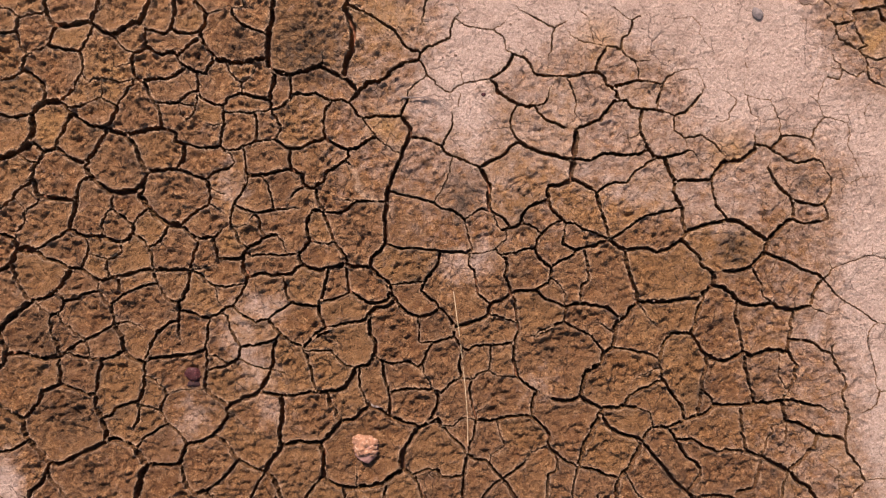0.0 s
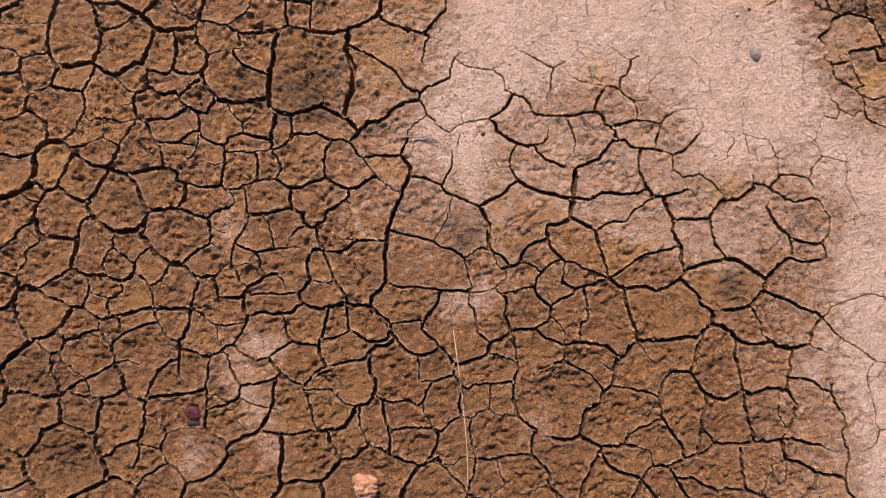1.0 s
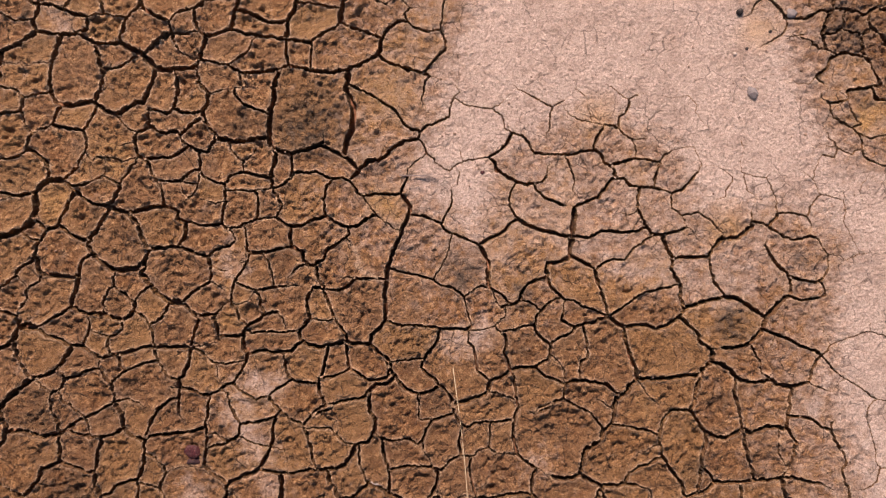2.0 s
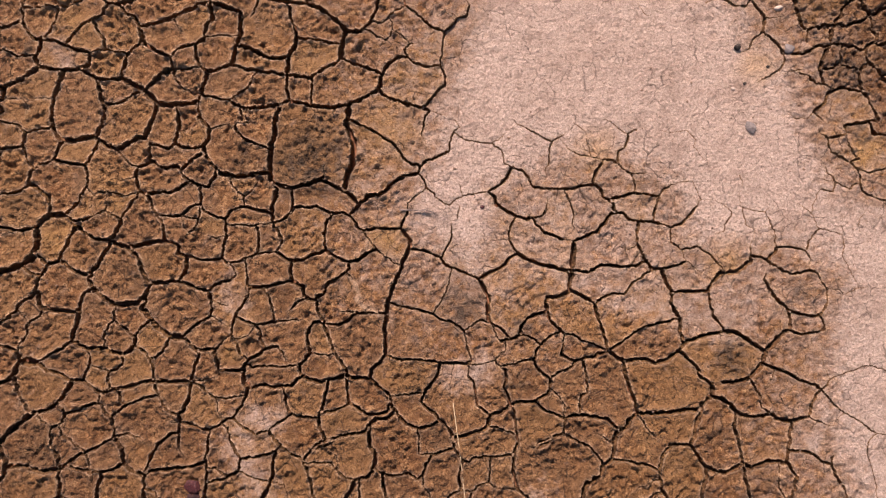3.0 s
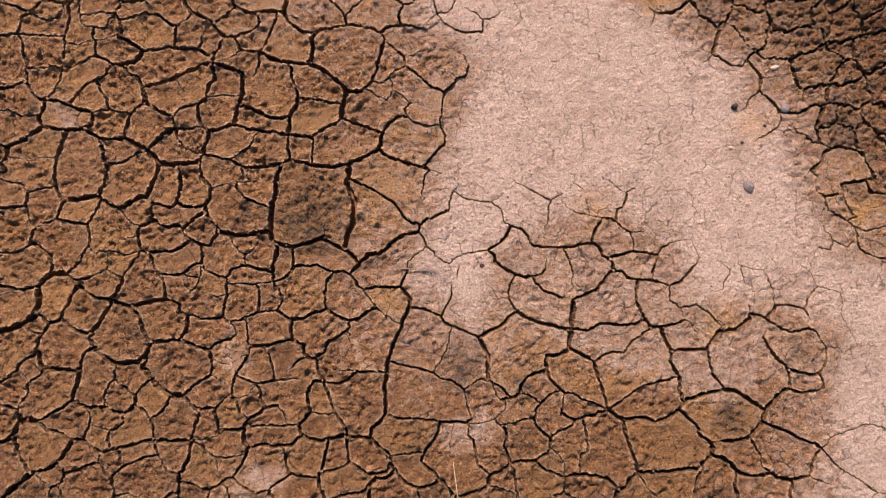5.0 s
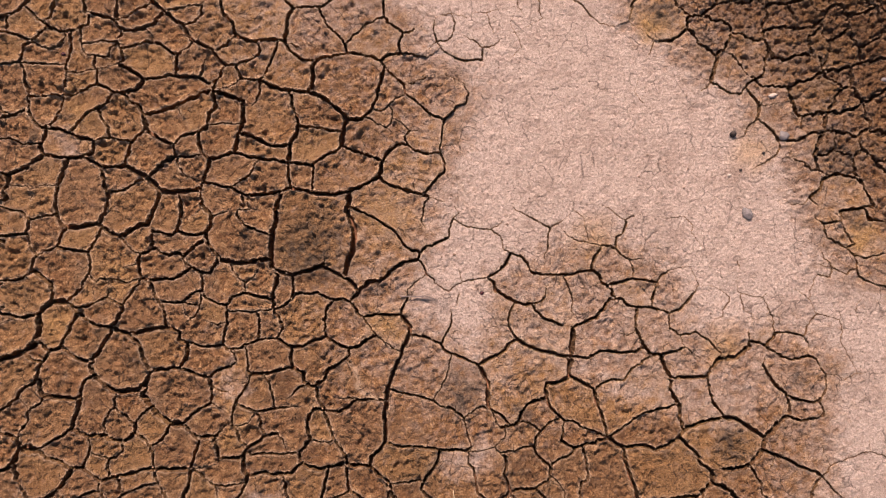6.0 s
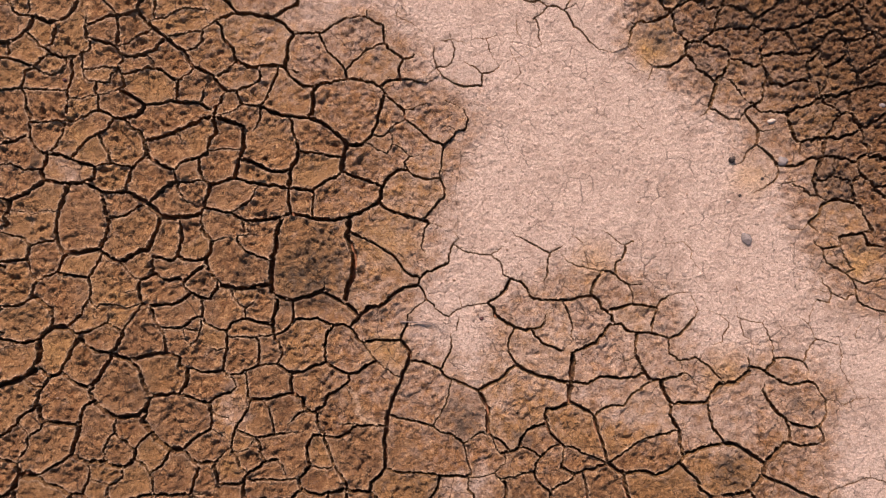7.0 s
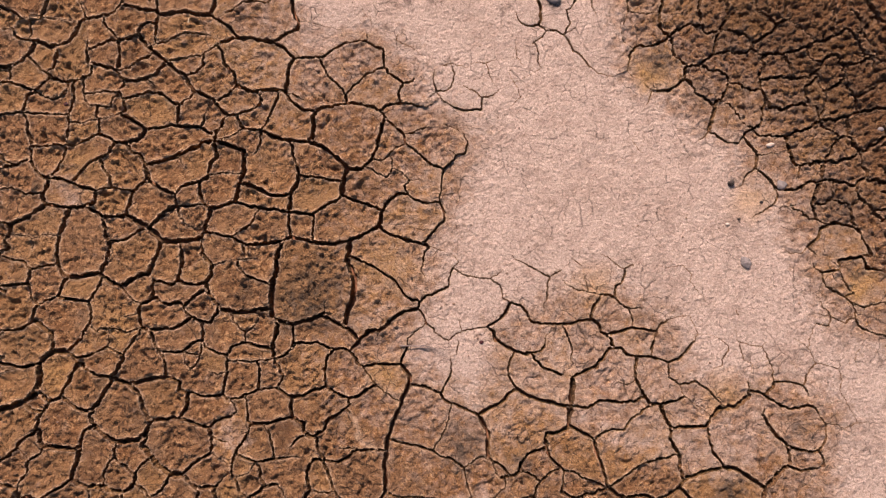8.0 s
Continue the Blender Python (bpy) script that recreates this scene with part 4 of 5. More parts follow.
crack(5, 42, -351, 54, -358, 73, -361, 83, -371, 93, -383, 102, -391)
crack(5, 42, -351, 37, -371, 35, -395, 33, -426)
crack(5, -4, -388, 15, -390, 36, -385)
crack(6, 102, -391, 120, -380, 136, -366, 146, -356)
crack(5, 102, -391, 88, -400, 73, -414, 64, -426)
crack(6, 102, -391, 117, -414, 131, -426)
crack(2.5, 179, -332, 170, -339, 151, -347, 136, -345)
crack(2, 107, -332, 93, -347, 83, -351, 79, -364)
crack(5, 146, -146, 155, -149, 175, -142, 194, -136)
crack(3.5, 228, -136, 247, -144, 262, -158, 274, -178)
crack(7, 294, -136, 292, -154, 286, -168, 274, -178, 269, -192, 257, -202, 242, -211, 238, -231, 233, -252)
crack(7, 184, -255, 199, -260, 218, -258, 233, -252)
crack(0.7, 184, -255, 160, -242)
crack(6, 233, -252, 257, -265, 271, -271, 291, -269, 310, -267, 329, -269)
crack(5, 311, -267, 315, -250, 334, -240, 353, -231, 375, -223)
crack(7, 271, -271, 265, -289, 255, -303, 247, -323, 238, -337, 236, -351, 233, -372)
crack(6, 268, -279, 281, -303, 300, -313, 324, -320, 339, -327)
crack(5, 339, -327, 349, -310, 358, -303, 382, -303)
crack(7, 339, -327, 334, -342, 324, -361, 315, -376, 300, -390)
crack(5.5, 233, -372, 257, -376, 276, -385, 300, -390)
crack(4.5, 339, -327, 353, -347, 368, -361, 382, -380)
crack(6, 300, -390, 295, -409, 295, -426)
crack(4, 228, -372, 223, -395, 220, -426)
crack(4, 290, -166, 320, -173, 349, -178, 368, -184)
crack(5, 368, -184, 373, -168, 382, -154, 392, -142, 423, -144)
crack(4, 368, -184, 371, -211, 375, -223)
crack(2, 370, -202, 344, -211, 324, -226)
crack(2, 329, -269, 353, -279, 355, -303)
crack(4, 194, -351, 194, -376, 180, -385, 175, -426)
crack(2.5, 310, -380, 329, -414, 349, -426)
crack(5, 423, -144, 435, -163, 448, -182)
crack(6, 448, -182, 464, -187, 479, -192, 498, -184, 510, -175)
crack(6, 448, -182, 448, -202, 440, -221, 440, -240)
crack(5, 440, -240, 435, -265, 433, -284)
crack(4, 440, -240, 455, -250, 462, -267)
crack(6, 433, -284, 450, -279, 460, -267, 484, -266, 508, -267, 537, -262, 561, -262, 577, -258)
crack(6, 433, -284, 416, -289, 402, -294, 382, -303)
crack(5, 375, -223, 382, -236, 397, -255, 407, -269, 410, -289)
crack(7, 510, -175, 527, -184, 542, -178, 556, -173, 575, -173, 586, -175)
crack(7, 590, -154, 586, -175)
crack(4, 512, -178, 516, -197, 519, -221, 525, -240, 530, -257)
crack(3, 575, -175, 571, -202, 575, -221, 585, -242)
crack(4, 591, -175, 603, -197, 600, -221, 590, -236, 577, -258)
crack(4, 590, -154, 609, -154, 633, -161, 648, -173, 664, -178)
crack(3, 664, -178, 667, -163, 672, -158)
crack(4.5, 664, -178, 670, -197, 682, -216, 687, -231, 680, -250, 684, -265, 691, -274)
crack(5, 577, -258, 595, -257, 619, -265, 643, -267)
crack(5, 577, -258, 580, -279, 585, -295)
crack(1.5, 645, -267, 667, -281)
crack(5.5, 585, -295, 604, -295, 624, -306, 638, -316, 662, -318, 686, -325)
crack(5, 691, -274, 693, -294, 687, -308, 686, -325)
crack(4.5, 686, -325, 691, -347, 706, -366, 716, -390, 720, -395)
crack(5, 720, -395, 706, -412, 691, -426)
crack(4.5, 384, -303, 397, -323, 407, -342, 416, -356, 431, -363, 438, -374)
crack(5, 399, -325, 426, -325, 445, -337, 469, -345, 493, -342, 518, -345, 542, -354)
crack(4.5, 506, -267, 508, -294, 513, -323, 515, -344)
crack(7, 542, -354, 566, -366, 588, -378)
crack(6.5, 588, -378, 609, -361, 629, -342, 638, -316)
crack(6, 588, -378, 604, -395, 624, -407, 643, -426)
crack(6, 542, -354, 537, -376, 534, -395, 527, -407, 503, -414, 498, -426)
crack(5, 588, -378, 580, -400, 575, -426)
crack(6, 363, -356, 382, -380, 397, -400, 416, -414, 426, -426)
crack(5, 438, -374, 435, -390, 419, -416)
crack(6, 426, -424, 445, -420, 464, -420, 498, -422)
crack(3, 561, -303, 554, -323, 547, -354)
crack(1.5, 561, -303, 585, -295)
crack(2.5, 586, -296, 583, -327, 568, -342)
crack(2, 746, -243, 740, -265, 725, -277, 706, -279)
crack(1.5, 720, -395, 740, -390)
crack(1.5, 648, -361, 672, -376, 677, -387, 675, -405)
# the far stretch: mud plates, the north of the silt and the clods
crack(4, -805, 878, -786, 869, -768, 857, -757, 848)
crack(4, -757, 848, -777, 837, -803, 827)
crack(2, -757, 848, -742, 856, -725, 862)
crack(4, -727, 852, -722, 867, -718, 883, -715, 895)
crack(4, -777, 837, -773, 819, -761, 812, -737, 812)
crack(5, -737, 812, -739, 793, -749, 782, -764, 766, -777, 761, -799, 759)
crack(5.5, -737, 812, -714, 801, -693, 801, -673, 808, -660, 826, -656, 848)
crack(2, -747, 848, -745, 814)
crack(2, -747, 848, -727, 852, -701, 854, -675, 848, -656, 848)
crack(5, -656, 848, -634, 853, -608, 858, -593, 864, -580, 877, -579, 894)
crack(3, -666, 894, -655, 872, -644, 852)
crack(4, -615, 856, -607, 835, -591, 822, -588, 813)
crack(5, -588, 813, -606, 808, -624, 801, -642, 792)
crack(2, -643, 824, -642, 792)
crack(5, -642, 792, -638, 769, -630, 763, -633, 748, -650, 738, -675, 732, -696, 738, -703, 742)
crack(5, -694, 800, -695, 777, -699, 761, -712, 750, -703, 742, -716, 729, -730, 717, -745, 709, -749, 688, -752, 677)
crack(3.5, -749, 782, -730, 766, -722, 756, -712, 750)
crack(5, -777, 761, -776, 745, -779, 733, -797, 730)
crack(4, -779, 733, -751, 724, -730, 717)
crack(5, -638, 769, -615, 763, -594, 758, -584, 752)
crack(4.5, -583, 811, -583, 787, -584, 752)
crack(5, -588, 813, -570, 813, -547, 818)
crack(4, -547, 818, -546, 834, -536, 843, -517, 845)
crack(6, -547, 818, -536, 805, -523, 790, -508, 779, -496, 771)
crack(6, -580, 877, -557, 872, -531, 866, -516, 866, -512, 858, -495, 861, -464, 864, -443, 857, -423, 860, -415, 871, -408, 894)
crack(4, -516, 866, -517, 894)
crack(5, -512, 858, -517, 840, -518, 813)
crack(5, -420, 860, -402, 846, -383, 834, -370, 817)
crack(3, -518, 804, -493, 811, -468, 823, -447, 823, -422, 820, -408, 818)
crack(2, -518, 813, -518, 804, -531, 802)
crack(3, -390, 807, -406, 799, -431, 784, -451, 779, -482, 774, -496, 771)
crack(5, -584, 752, -563, 760, -543, 773, -521, 783)
crack(5, -584, 752, -573, 737, -572, 727, -580, 713, -570, 700)
crack(5, -573, 737, -552, 734, -532, 737, -512, 750, -496, 771)
crack(2, -527, 738, -516, 726)
crack(6, -496, 771, -476, 752, -459, 744, -455, 728, -444, 716, -424, 705, -408, 695, -398, 681, -387, 671)
crack(4, -459, 744, -440, 749, -430, 762, -431, 784)
crack(4.5, -444, 716, -451, 702, -471, 690, -485, 695, -495, 705, -500, 710, -526, 713, -546, 708, -570, 700)
crack(6, -471, 690, -471, 671, -473, 652)
crack(6, -570, 700, -569, 682, -576, 675, -560, 666, -544, 656, -531, 647, -534, 635, -548, 625, -563, 620, -584, 620)
crack(4.5, -531, 647, -504, 648, -483, 653, -458, 650, -432, 650, -417, 640, -405, 634)
crack(2.5, -423, 681, -426, 660, -432, 650)
crack(6, -382, 671, -397, 650, -405, 634, -406, 624)
crack(2.5, -642, 736, -644, 719, -641, 698, -632, 690)
crack(3, -642, 710, -613, 715, -580, 715)
crack(2.5, -632, 690, -617, 689, -596, 687, -592, 698, -581, 712)
crack(3.5, -617, 689, -618, 672, -613, 661, -591, 671, -575, 676)
crack(4, -673, 732, -672, 716)
crack(2.5, -730, 716, -715, 705, -694, 700, -676, 710)
crack(5, -661, 729, -661, 711, -663, 693, -669, 674, -666, 656, -669, 635, -670, 618)
crack(3, -752, 677, -713, 674, -669, 674)
crack(2.5, -668, 661, -646, 658, -626, 664, -614, 666)
crack(4.5, -613, 661, -612, 637, -635, 627, -655, 615, -670, 618)
crack(4, -612, 637, -594, 630, -584, 620, -589, 612, -598, 599, -610, 592)
crack(5, -752, 677, -745, 662, -742, 641, -733, 625, -735, 605, -735, 593, -724, 574, -716, 562, -700, 558)
crack(4, -734, 615, -710, 615, -680, 617, -670, 617)
crack(3, -795, 675, -752, 677)
crack(4, -793, 636, -781, 651)
crack(4, -791, 605, -780, 590, -764, 581)
crack(5, -764, 581, -735, 593)
crack(5, -789, 574, -764, 581)
crack(5, -670, 618, -674, 594, -683, 574, -700, 558)
crack(4.5, -610, 592, -628, 584, -647, 563, -657, 550)
crack(4, -608, 592, -602, 573, -589, 558, -588, 541)
crack(5, -563, 620, -553, 604, -537, 599, -530, 581)
crack(7, -530, 581, -502, 586, -477, 595, -447, 609, -422, 621, -406, 624, -386, 617, -353, 606)
crack(6, -402, 622, -401, 593, -412, 581)
crack(2.5, -471, 595, -456, 575)
crack(4, -392, 860, -373, 871, -361, 882, -335, 883, -315, 880, -299, 893)
crack(2, -392, 860, -407, 855)
crack(6, -406, 802, -375, 814, -349, 814, -329, 810, -303, 806)
crack(5, -303, 806, -288, 817, -262, 830, -257, 844, -268, 860, -274, 893)
crack(5, -406, 802, -395, 786, -391, 765, -374, 749, -368, 726)
crack(5.5, -303, 806, -282, 793, -267, 776, -275, 759, -278, 733, -281, 717)
crack(6, -368, 726, -347, 714, -327, 714, -302, 717, -281, 717)
crack(4, -403, 697, -383, 709, -368, 726)
crack(3.5, -267, 776, -241, 778, -215, 778, -200, 790, -175, 803, -149, 809, -134, 808)
crack(4, -134, 808, -123, 799, -105, 793, -103, 779, -103, 760, -94, 748, -77, 737, -67, 729)
crack(2, -134, 822, -134, 808)
crack(3.5, -221, 777, -213, 759, -205, 743, -189, 729, -176, 717, -172, 709)
crack(3.5, -172, 709, -159, 722, -143, 738, -133, 748, -103, 758)
crack(4, -172, 709, -169, 692)
crack(4, -67, 729, -51, 732, -48, 739)
crack(4, -69, 729, -77, 711, -74, 693)
crack(4, -74, 693, -97, 690, -110, 680)
crack(5, -169, 692, -189, 689, -214, 683, -226, 677)
crack(5, -169, 692, -143, 690, -123, 685, -110, 680, -102, 667, -87, 654, -67, 635)
crack(4, -67, 635, -46, 641, -26, 648)
crack(2.5, -74, 693, -51, 690, -26, 685)
crack(1.5, -26, 648, 5, 653)
crack(5, -281, 717, -271, 696, -250, 680, -226, 677)
crack(3, -276, 714, -255, 704, -245, 698)
crack(7, -226, 677, -229, 654, -231, 629, -236, 621)
crack(4, -291, 717, -296, 696, -306, 675, -311, 660, -321, 643)
crack(6, -321, 643, -300, 631, -275, 624, -254, 621, -236, 621)
crack(4, -321, 643, -341, 644, -356, 647, -367, 671)
crack(4, -324, 714, -324, 691, -337, 681, -355, 676, -367, 671)
crack(4, -392, 662, -382, 671, -367, 671)
crack(3, -356, 647, -371, 634, -404, 624)
crack(4, -320, 638, -325, 613, -337, 598)
crack(5, -269, 622, -264, 598, -256, 577)
crack(6, -236, 621, -214, 613, -193, 597, -175, 582, -168, 572)
crack(3.5, -67, 635, -64, 618, -46, 604, -31, 592, -16, 579, 4, 571)
crack(2.5, -64, 618, -82, 610, -92, 597, -107, 587, -124, 590)
crack(5, -100, 664, -110, 633, -114, 613, -122, 592, -142, 572)
crack(1, -247, 846, -216, 838, -175, 827)
crack(1, -144, 870, -134, 854, -129, 854, -125, 833)
crack(1.5, -77, 822, -82, 811)
crack(1, -82, 811, -51, 795, -36, 784)
crack(2.5, -10, 758, -13, 737, -9, 716, 10, 716)
crack(1.5, -9, 711, 5, 695, 25, 685)
crack(1, -9, 716, -26, 697)
crack(4, 171, 891, 183, 872, 182, 847, 178, 837, 160, 835, 146, 842, 139, 855, 136, 863)
crack(2.5, 178, 837, 193, 829, 211, 826, 224, 820)
crack(2, 193, 826, 185, 815, 169, 808)
crack(2, 166, 802, 179, 784, 176, 768, 182, 757, 169, 749)
crack(2.5, 259, 891, 237, 868, 230, 865, 235, 842, 224, 820)
crack(1.5, 224, 820, 247, 831)
crack(2.5, 224, 820, 234, 804, 241, 789, 261, 773, 269, 759)
crack(1.2, 269, 759, 286, 746, 312, 741)
crack(2, 276, 891, 276, 871, 284, 857)
crack(3, 341, 873, 342, 860, 366, 858, 397, 860)
crack(5, 413, 890, 397, 857, 396, 836, 401, 814)
crack(5, 417, 815, 406, 807, 385, 796, 354, 796, 343, 783, 340, 762, 337, 751)
crack(1, 327, 825, 329, 809, 347, 791)
crack(2, 367, 728, 382, 714, 408, 712)
crack(2, 380, 714, 377, 699, 369, 688)
crack(2, 10, 716, 20, 726, 25, 747, 18, 766, 15, 779)
crack(2, 0, 763, 18, 766)
crack(1, 18, 766, 46, 758)
crack(1.5, 61, 768, 82, 766, 100, 773)
crack(1.5, 82, 766, 87, 747, 94, 731)
crack(2.5, 41, 724, 61, 714, 74, 702, 73, 681)
crack(2.5, 74, 702, 93, 707, 104, 716)
crack(3, 25, 685, 40, 679, 73, 681)
crack(2.5, 5, 653, 20, 648, 40, 638, 48, 617, 42, 602, 28, 597, 19, 586, 4, 571)
crack(1.5, 4, 610, 14, 607, 28, 597)
crack(1.5, 136, 810, 138, 778, 148, 763)
crack(1.2, 123, 747, 137, 721, 144, 703, 132, 692, 122, 679)
crack(1.2, 344, 621, 354, 606, 364, 600)
crack(4.5, 382, 714, 413, 714, 429, 725, 441, 735, 440, 751, 445, 758)
crack(5, 445, 758, 435, 772, 423, 779)
crack(5, 445, 758, 471, 761, 481, 772, 492, 780, 518, 785, 543, 785, 559, 787, 565, 800)
crack(5, 471, 761, 481, 753, 501, 747, 516, 740, 521, 730, 536, 724, 551, 716, 576, 714)
crack(5, 519, 733, 509, 703, 494, 688, 490, 672, 487, 657, 481, 639)
crack(4, 441, 737, 454, 725, 464, 706, 479, 698, 490, 683)
crack(2.5, 464, 706, 446, 695, 427, 688, 425, 673, 418, 660)
crack(2, 481, 639, 476, 631, 461, 621)
crack(2.5, 481, 639, 501, 626, 511, 618, 531, 617, 541, 628)
crack(4, 541, 628, 547, 636, 558, 642)
crack(3, 499, 693, 519, 688, 533, 667, 543, 651, 558, 642)
crack(5, 558, 642, 573, 651, 576, 667, 580, 695)
crack(4.5, 558, 642, 572, 630, 593, 630, 618, 629)
crack(3.5, 541, 628, 556, 610, 566, 594, 563, 579, 558, 569, 544, 557, 535, 540, 523, 533)
crack(2, 566, 594, 581, 596, 596, 599)
crack(6, 618, 629, 622, 610, 626, 584, 641, 574)
crack(6, 618, 629, 639, 638, 659, 642, 675, 656, 676, 666)
crack(6, 423, 779, 421, 798, 417, 815, 406, 820, 399, 836)
crack(6, 509, 825, 501, 809, 497, 782)
crack(6, 475, 890, 471, 862, 473, 835, 483, 819, 509, 825)
crack(6, 522, 890, 523, 856, 509, 825)
crack(5, 417, 815, 432, 830, 448, 835, 473, 835)
crack(6, 565, 800, 580, 808, 596, 817, 612, 835, 628, 845, 627, 861, 635, 889)
crack(4, 565, 800, 553, 819, 535, 824, 514, 830)
crack(5, 612, 835, 598, 851, 577, 856, 574, 889)
crack(6, 564, 793, 579, 777, 600, 780, 620, 782, 641, 785, 662, 792, 678, 803, 698, 806, 719, 813, 735, 827)
crack(5, 577, 735, 608, 737, 633, 736, 664, 736, 678, 747, 691, 764)
crack(6, 584, 777, 583, 756, 577, 735, 576, 714, 589, 698, 592, 682, 610, 677, 631, 684, 651, 689, 671, 682)
crack(5, 662, 792, 666, 776, 676, 766, 691, 764)
crack(4, 620, 781, 632, 761, 635, 736)
crack(5, 678, 803, 673, 813, 653, 835, 638, 842, 628, 845)
crack(6, 718, 889, 716, 850, 712, 834, 719, 813)
crack(6, 691, 764, 707, 781, 717, 778, 727, 760, 731, 744, 725, 729, 704, 718, 691, 711, 683, 718, 678, 745)
crack(6, 729, 755, 758, 765, 778, 773)
crack(6, 731, 744, 734, 718, 743, 697, 752, 673)
crack(6, 671, 682, 676, 666, 680, 656, 706, 659, 726, 661, 752, 671, 778, 678, 802, 681)
crack(5, 677, 736, 658, 718, 657, 703, 659, 687, 671, 682)
crack(4, 691, 711, 697, 692, 691, 677, 681, 666)
crack(6, 731, 662, 730, 630, 739, 614, 748, 599)
crack(6, 680, 656, 699, 635, 714, 625, 703, 614, 698, 599, 687, 584)
crack(5, 714, 625, 730, 630)
crack(6, 641, 574, 666, 581, 687, 584)
crack(6, 748, 599, 769, 607, 780, 619, 798, 630)
crack(5, 735, 827, 750, 816, 759, 792, 768, 776, 778, 773)
crack(5, 807, 765, 789, 770, 778, 773)
crack(5, 789, 770, 784, 786, 775, 802, 766, 820)
crack(6, 775, 889, 789, 861, 793, 850, 811, 839)
crack(5, 744, 889, 747, 861, 762, 845, 766, 823, 750, 816)
crack(5, 793, 850, 777, 834, 766, 823)
crack(5, 778, 773, 785, 749, 797, 734, 804, 728)
crack(5, 743, 697, 770, 708, 786, 723, 797, 734)
crack(5, 748, 599, 752, 578, 761, 568, 760, 550)
crack(5, 687, 584, 707, 578, 727, 587, 748, 599)
crack(3, 574, 560, 589, 548, 593, 536)
crack(2, 565, 569, 574, 560)
crack(4.5, 593, 536, 608, 533, 628, 531, 644, 538, 654, 546, 678, 546)
crack(2.5, 593, 536, 598, 523, 594, 507, 577, 497, 561, 487, 551, 480)
crack(1.5, 597, 497, 622, 500)
crack(3, 627, 507, 637, 492, 651, 480, 666, 479)
crack(4, 641, 574, 635, 558)
crack(6, 685, 584, 678, 568, 678, 546, 700, 550, 725, 542, 739, 535, 745, 550, 760, 550, 793, 542)
crack(5, 739, 535, 741, 517, 728, 502, 727, 487, 735, 463)
crack(5, 735, 463, 740, 456, 749, 436, 758, 418)
crack(5, 683, 469, 701, 471, 726, 466, 735, 463)
crack(3, 666, 479, 683, 469)
crack(5, 683, 469, 672, 462, 667, 446, 654, 436, 647, 429)
crack(2, 647, 429, 663, 416, 669, 406)
crack(1.5, 647, 429, 633, 418, 618, 419)
crack(5, 678, 546, 663, 522, 660, 502, 666, 479)
crack(5, 697, 548, 695, 517, 683, 507, 660, 505)
crack(4, 695, 517, 713, 507, 727, 499)
crack(5, 741, 517, 758, 505, 767, 491, 791, 498)
crack(4, 772, 492, 789, 471)
crack(7, -700, 558, -702, 543, -709, 528, -702, 510)
crack(5, -700, 558, -677, 555, -657, 550, -646, 543, -626, 538, -614, 533)
crack(5.5, -702, 510, -680, 507, -660, 502, -635, 507, -613, 514, -614, 533)
crack(3, -787, 538, -762, 540, -742, 530, -709, 531)
crack(5, -702, 510, -720, 497, -739, 484, -764, 474, -784, 480)
crack(5, -764, 474, -765, 457, -771, 447, -764, 432, -766, 424)
crack(1.5, -764, 459, -733, 454, -724, 447, -708, 457, -677, 452)
crack(1.5, -724, 447, -724, 427)
crack(3.5, -614, 533, -588, 541, -566, 537, -547, 531)
crack(6, -547, 531, -552, 512, -559, 490, -579, 487, -599, 487, -614, 497, -630, 507)
crack(5, -547, 531, -531, 548, -523, 555)
crack(6, -530, 581, -524, 568, -523, 555, -510, 544, -490, 534, -472, 527)
crack(8, -559, 490, -533, 476, -515, 466, -497, 445)
crack(5, -515, 468, -503, 483, -489, 496, -469, 506)
crack(3.5, -472, 527, -469, 507, -463, 486, -451, 471, -438, 468)
crack(5, -472, 527, -463, 540, -445, 547, -430, 550, -413, 562, -412, 581)
crack(5, -430, 550, -429, 527, -422, 511, -408, 501)
crack(3, -469, 507, -449, 506, -423, 503)
crack(6, -408, 501, -383, 508, -366, 514)
crack(6, -408, 501, -415, 481, -420, 461, -424, 449)
crack(4, -420, 461, -397, 456, -372, 450)
crack(2, -412, 560, -385, 567, -352, 564)
crack(8, -497, 445, -482, 443, -452, 444, -424, 449)
crack(6, -497, 445, -499, 424)
crack(6, -424, 449, -421, 423)
crack(6, -660, 502, -666, 482, -675, 457, -679, 432, -678, 424)
crack(6, -601, 487, -595, 467, -587, 441, -588, 423)
crack(4, -588, 443, -557, 446, -538, 461, -518, 469)
crack(3, -462, 443, -461, 424)
crack(6, -256, 577, -253, 560, -258, 541, -268, 526, -268, 511, -270, 495)
crack(4.5, -253, 560, -223, 557, -198, 551, -174, 550)
crack(7, -168, 572, -174, 551, -177, 524)
crack(7, -168, 572, -142, 572)
crack(7, -353, 606, -352, 583, -352, 562, -359, 547, -364, 526, -366, 514)
crack(6, -356, 549, -334, 540, -322, 536, -308, 526, -283, 523, -268, 526)
crack(5, -366, 514, -343, 506, -318, 501, -293, 499, -270, 495, -247, 493, -227, 490)
crack(5, -177, 524, -182, 516, -207, 505, -227, 490)
crack(5, -177, 524, -152, 515, -132, 508, -105, 498)
crack(3.5, -323, 501, -333, 486, -337, 473, -357, 461, -372, 450)
crack(4.5, -270, 495, -270, 470, -267, 450)
crack(4.5, -227, 490, -227, 470, -228, 442)
crack(5, -372, 450, -352, 440, -337, 435)
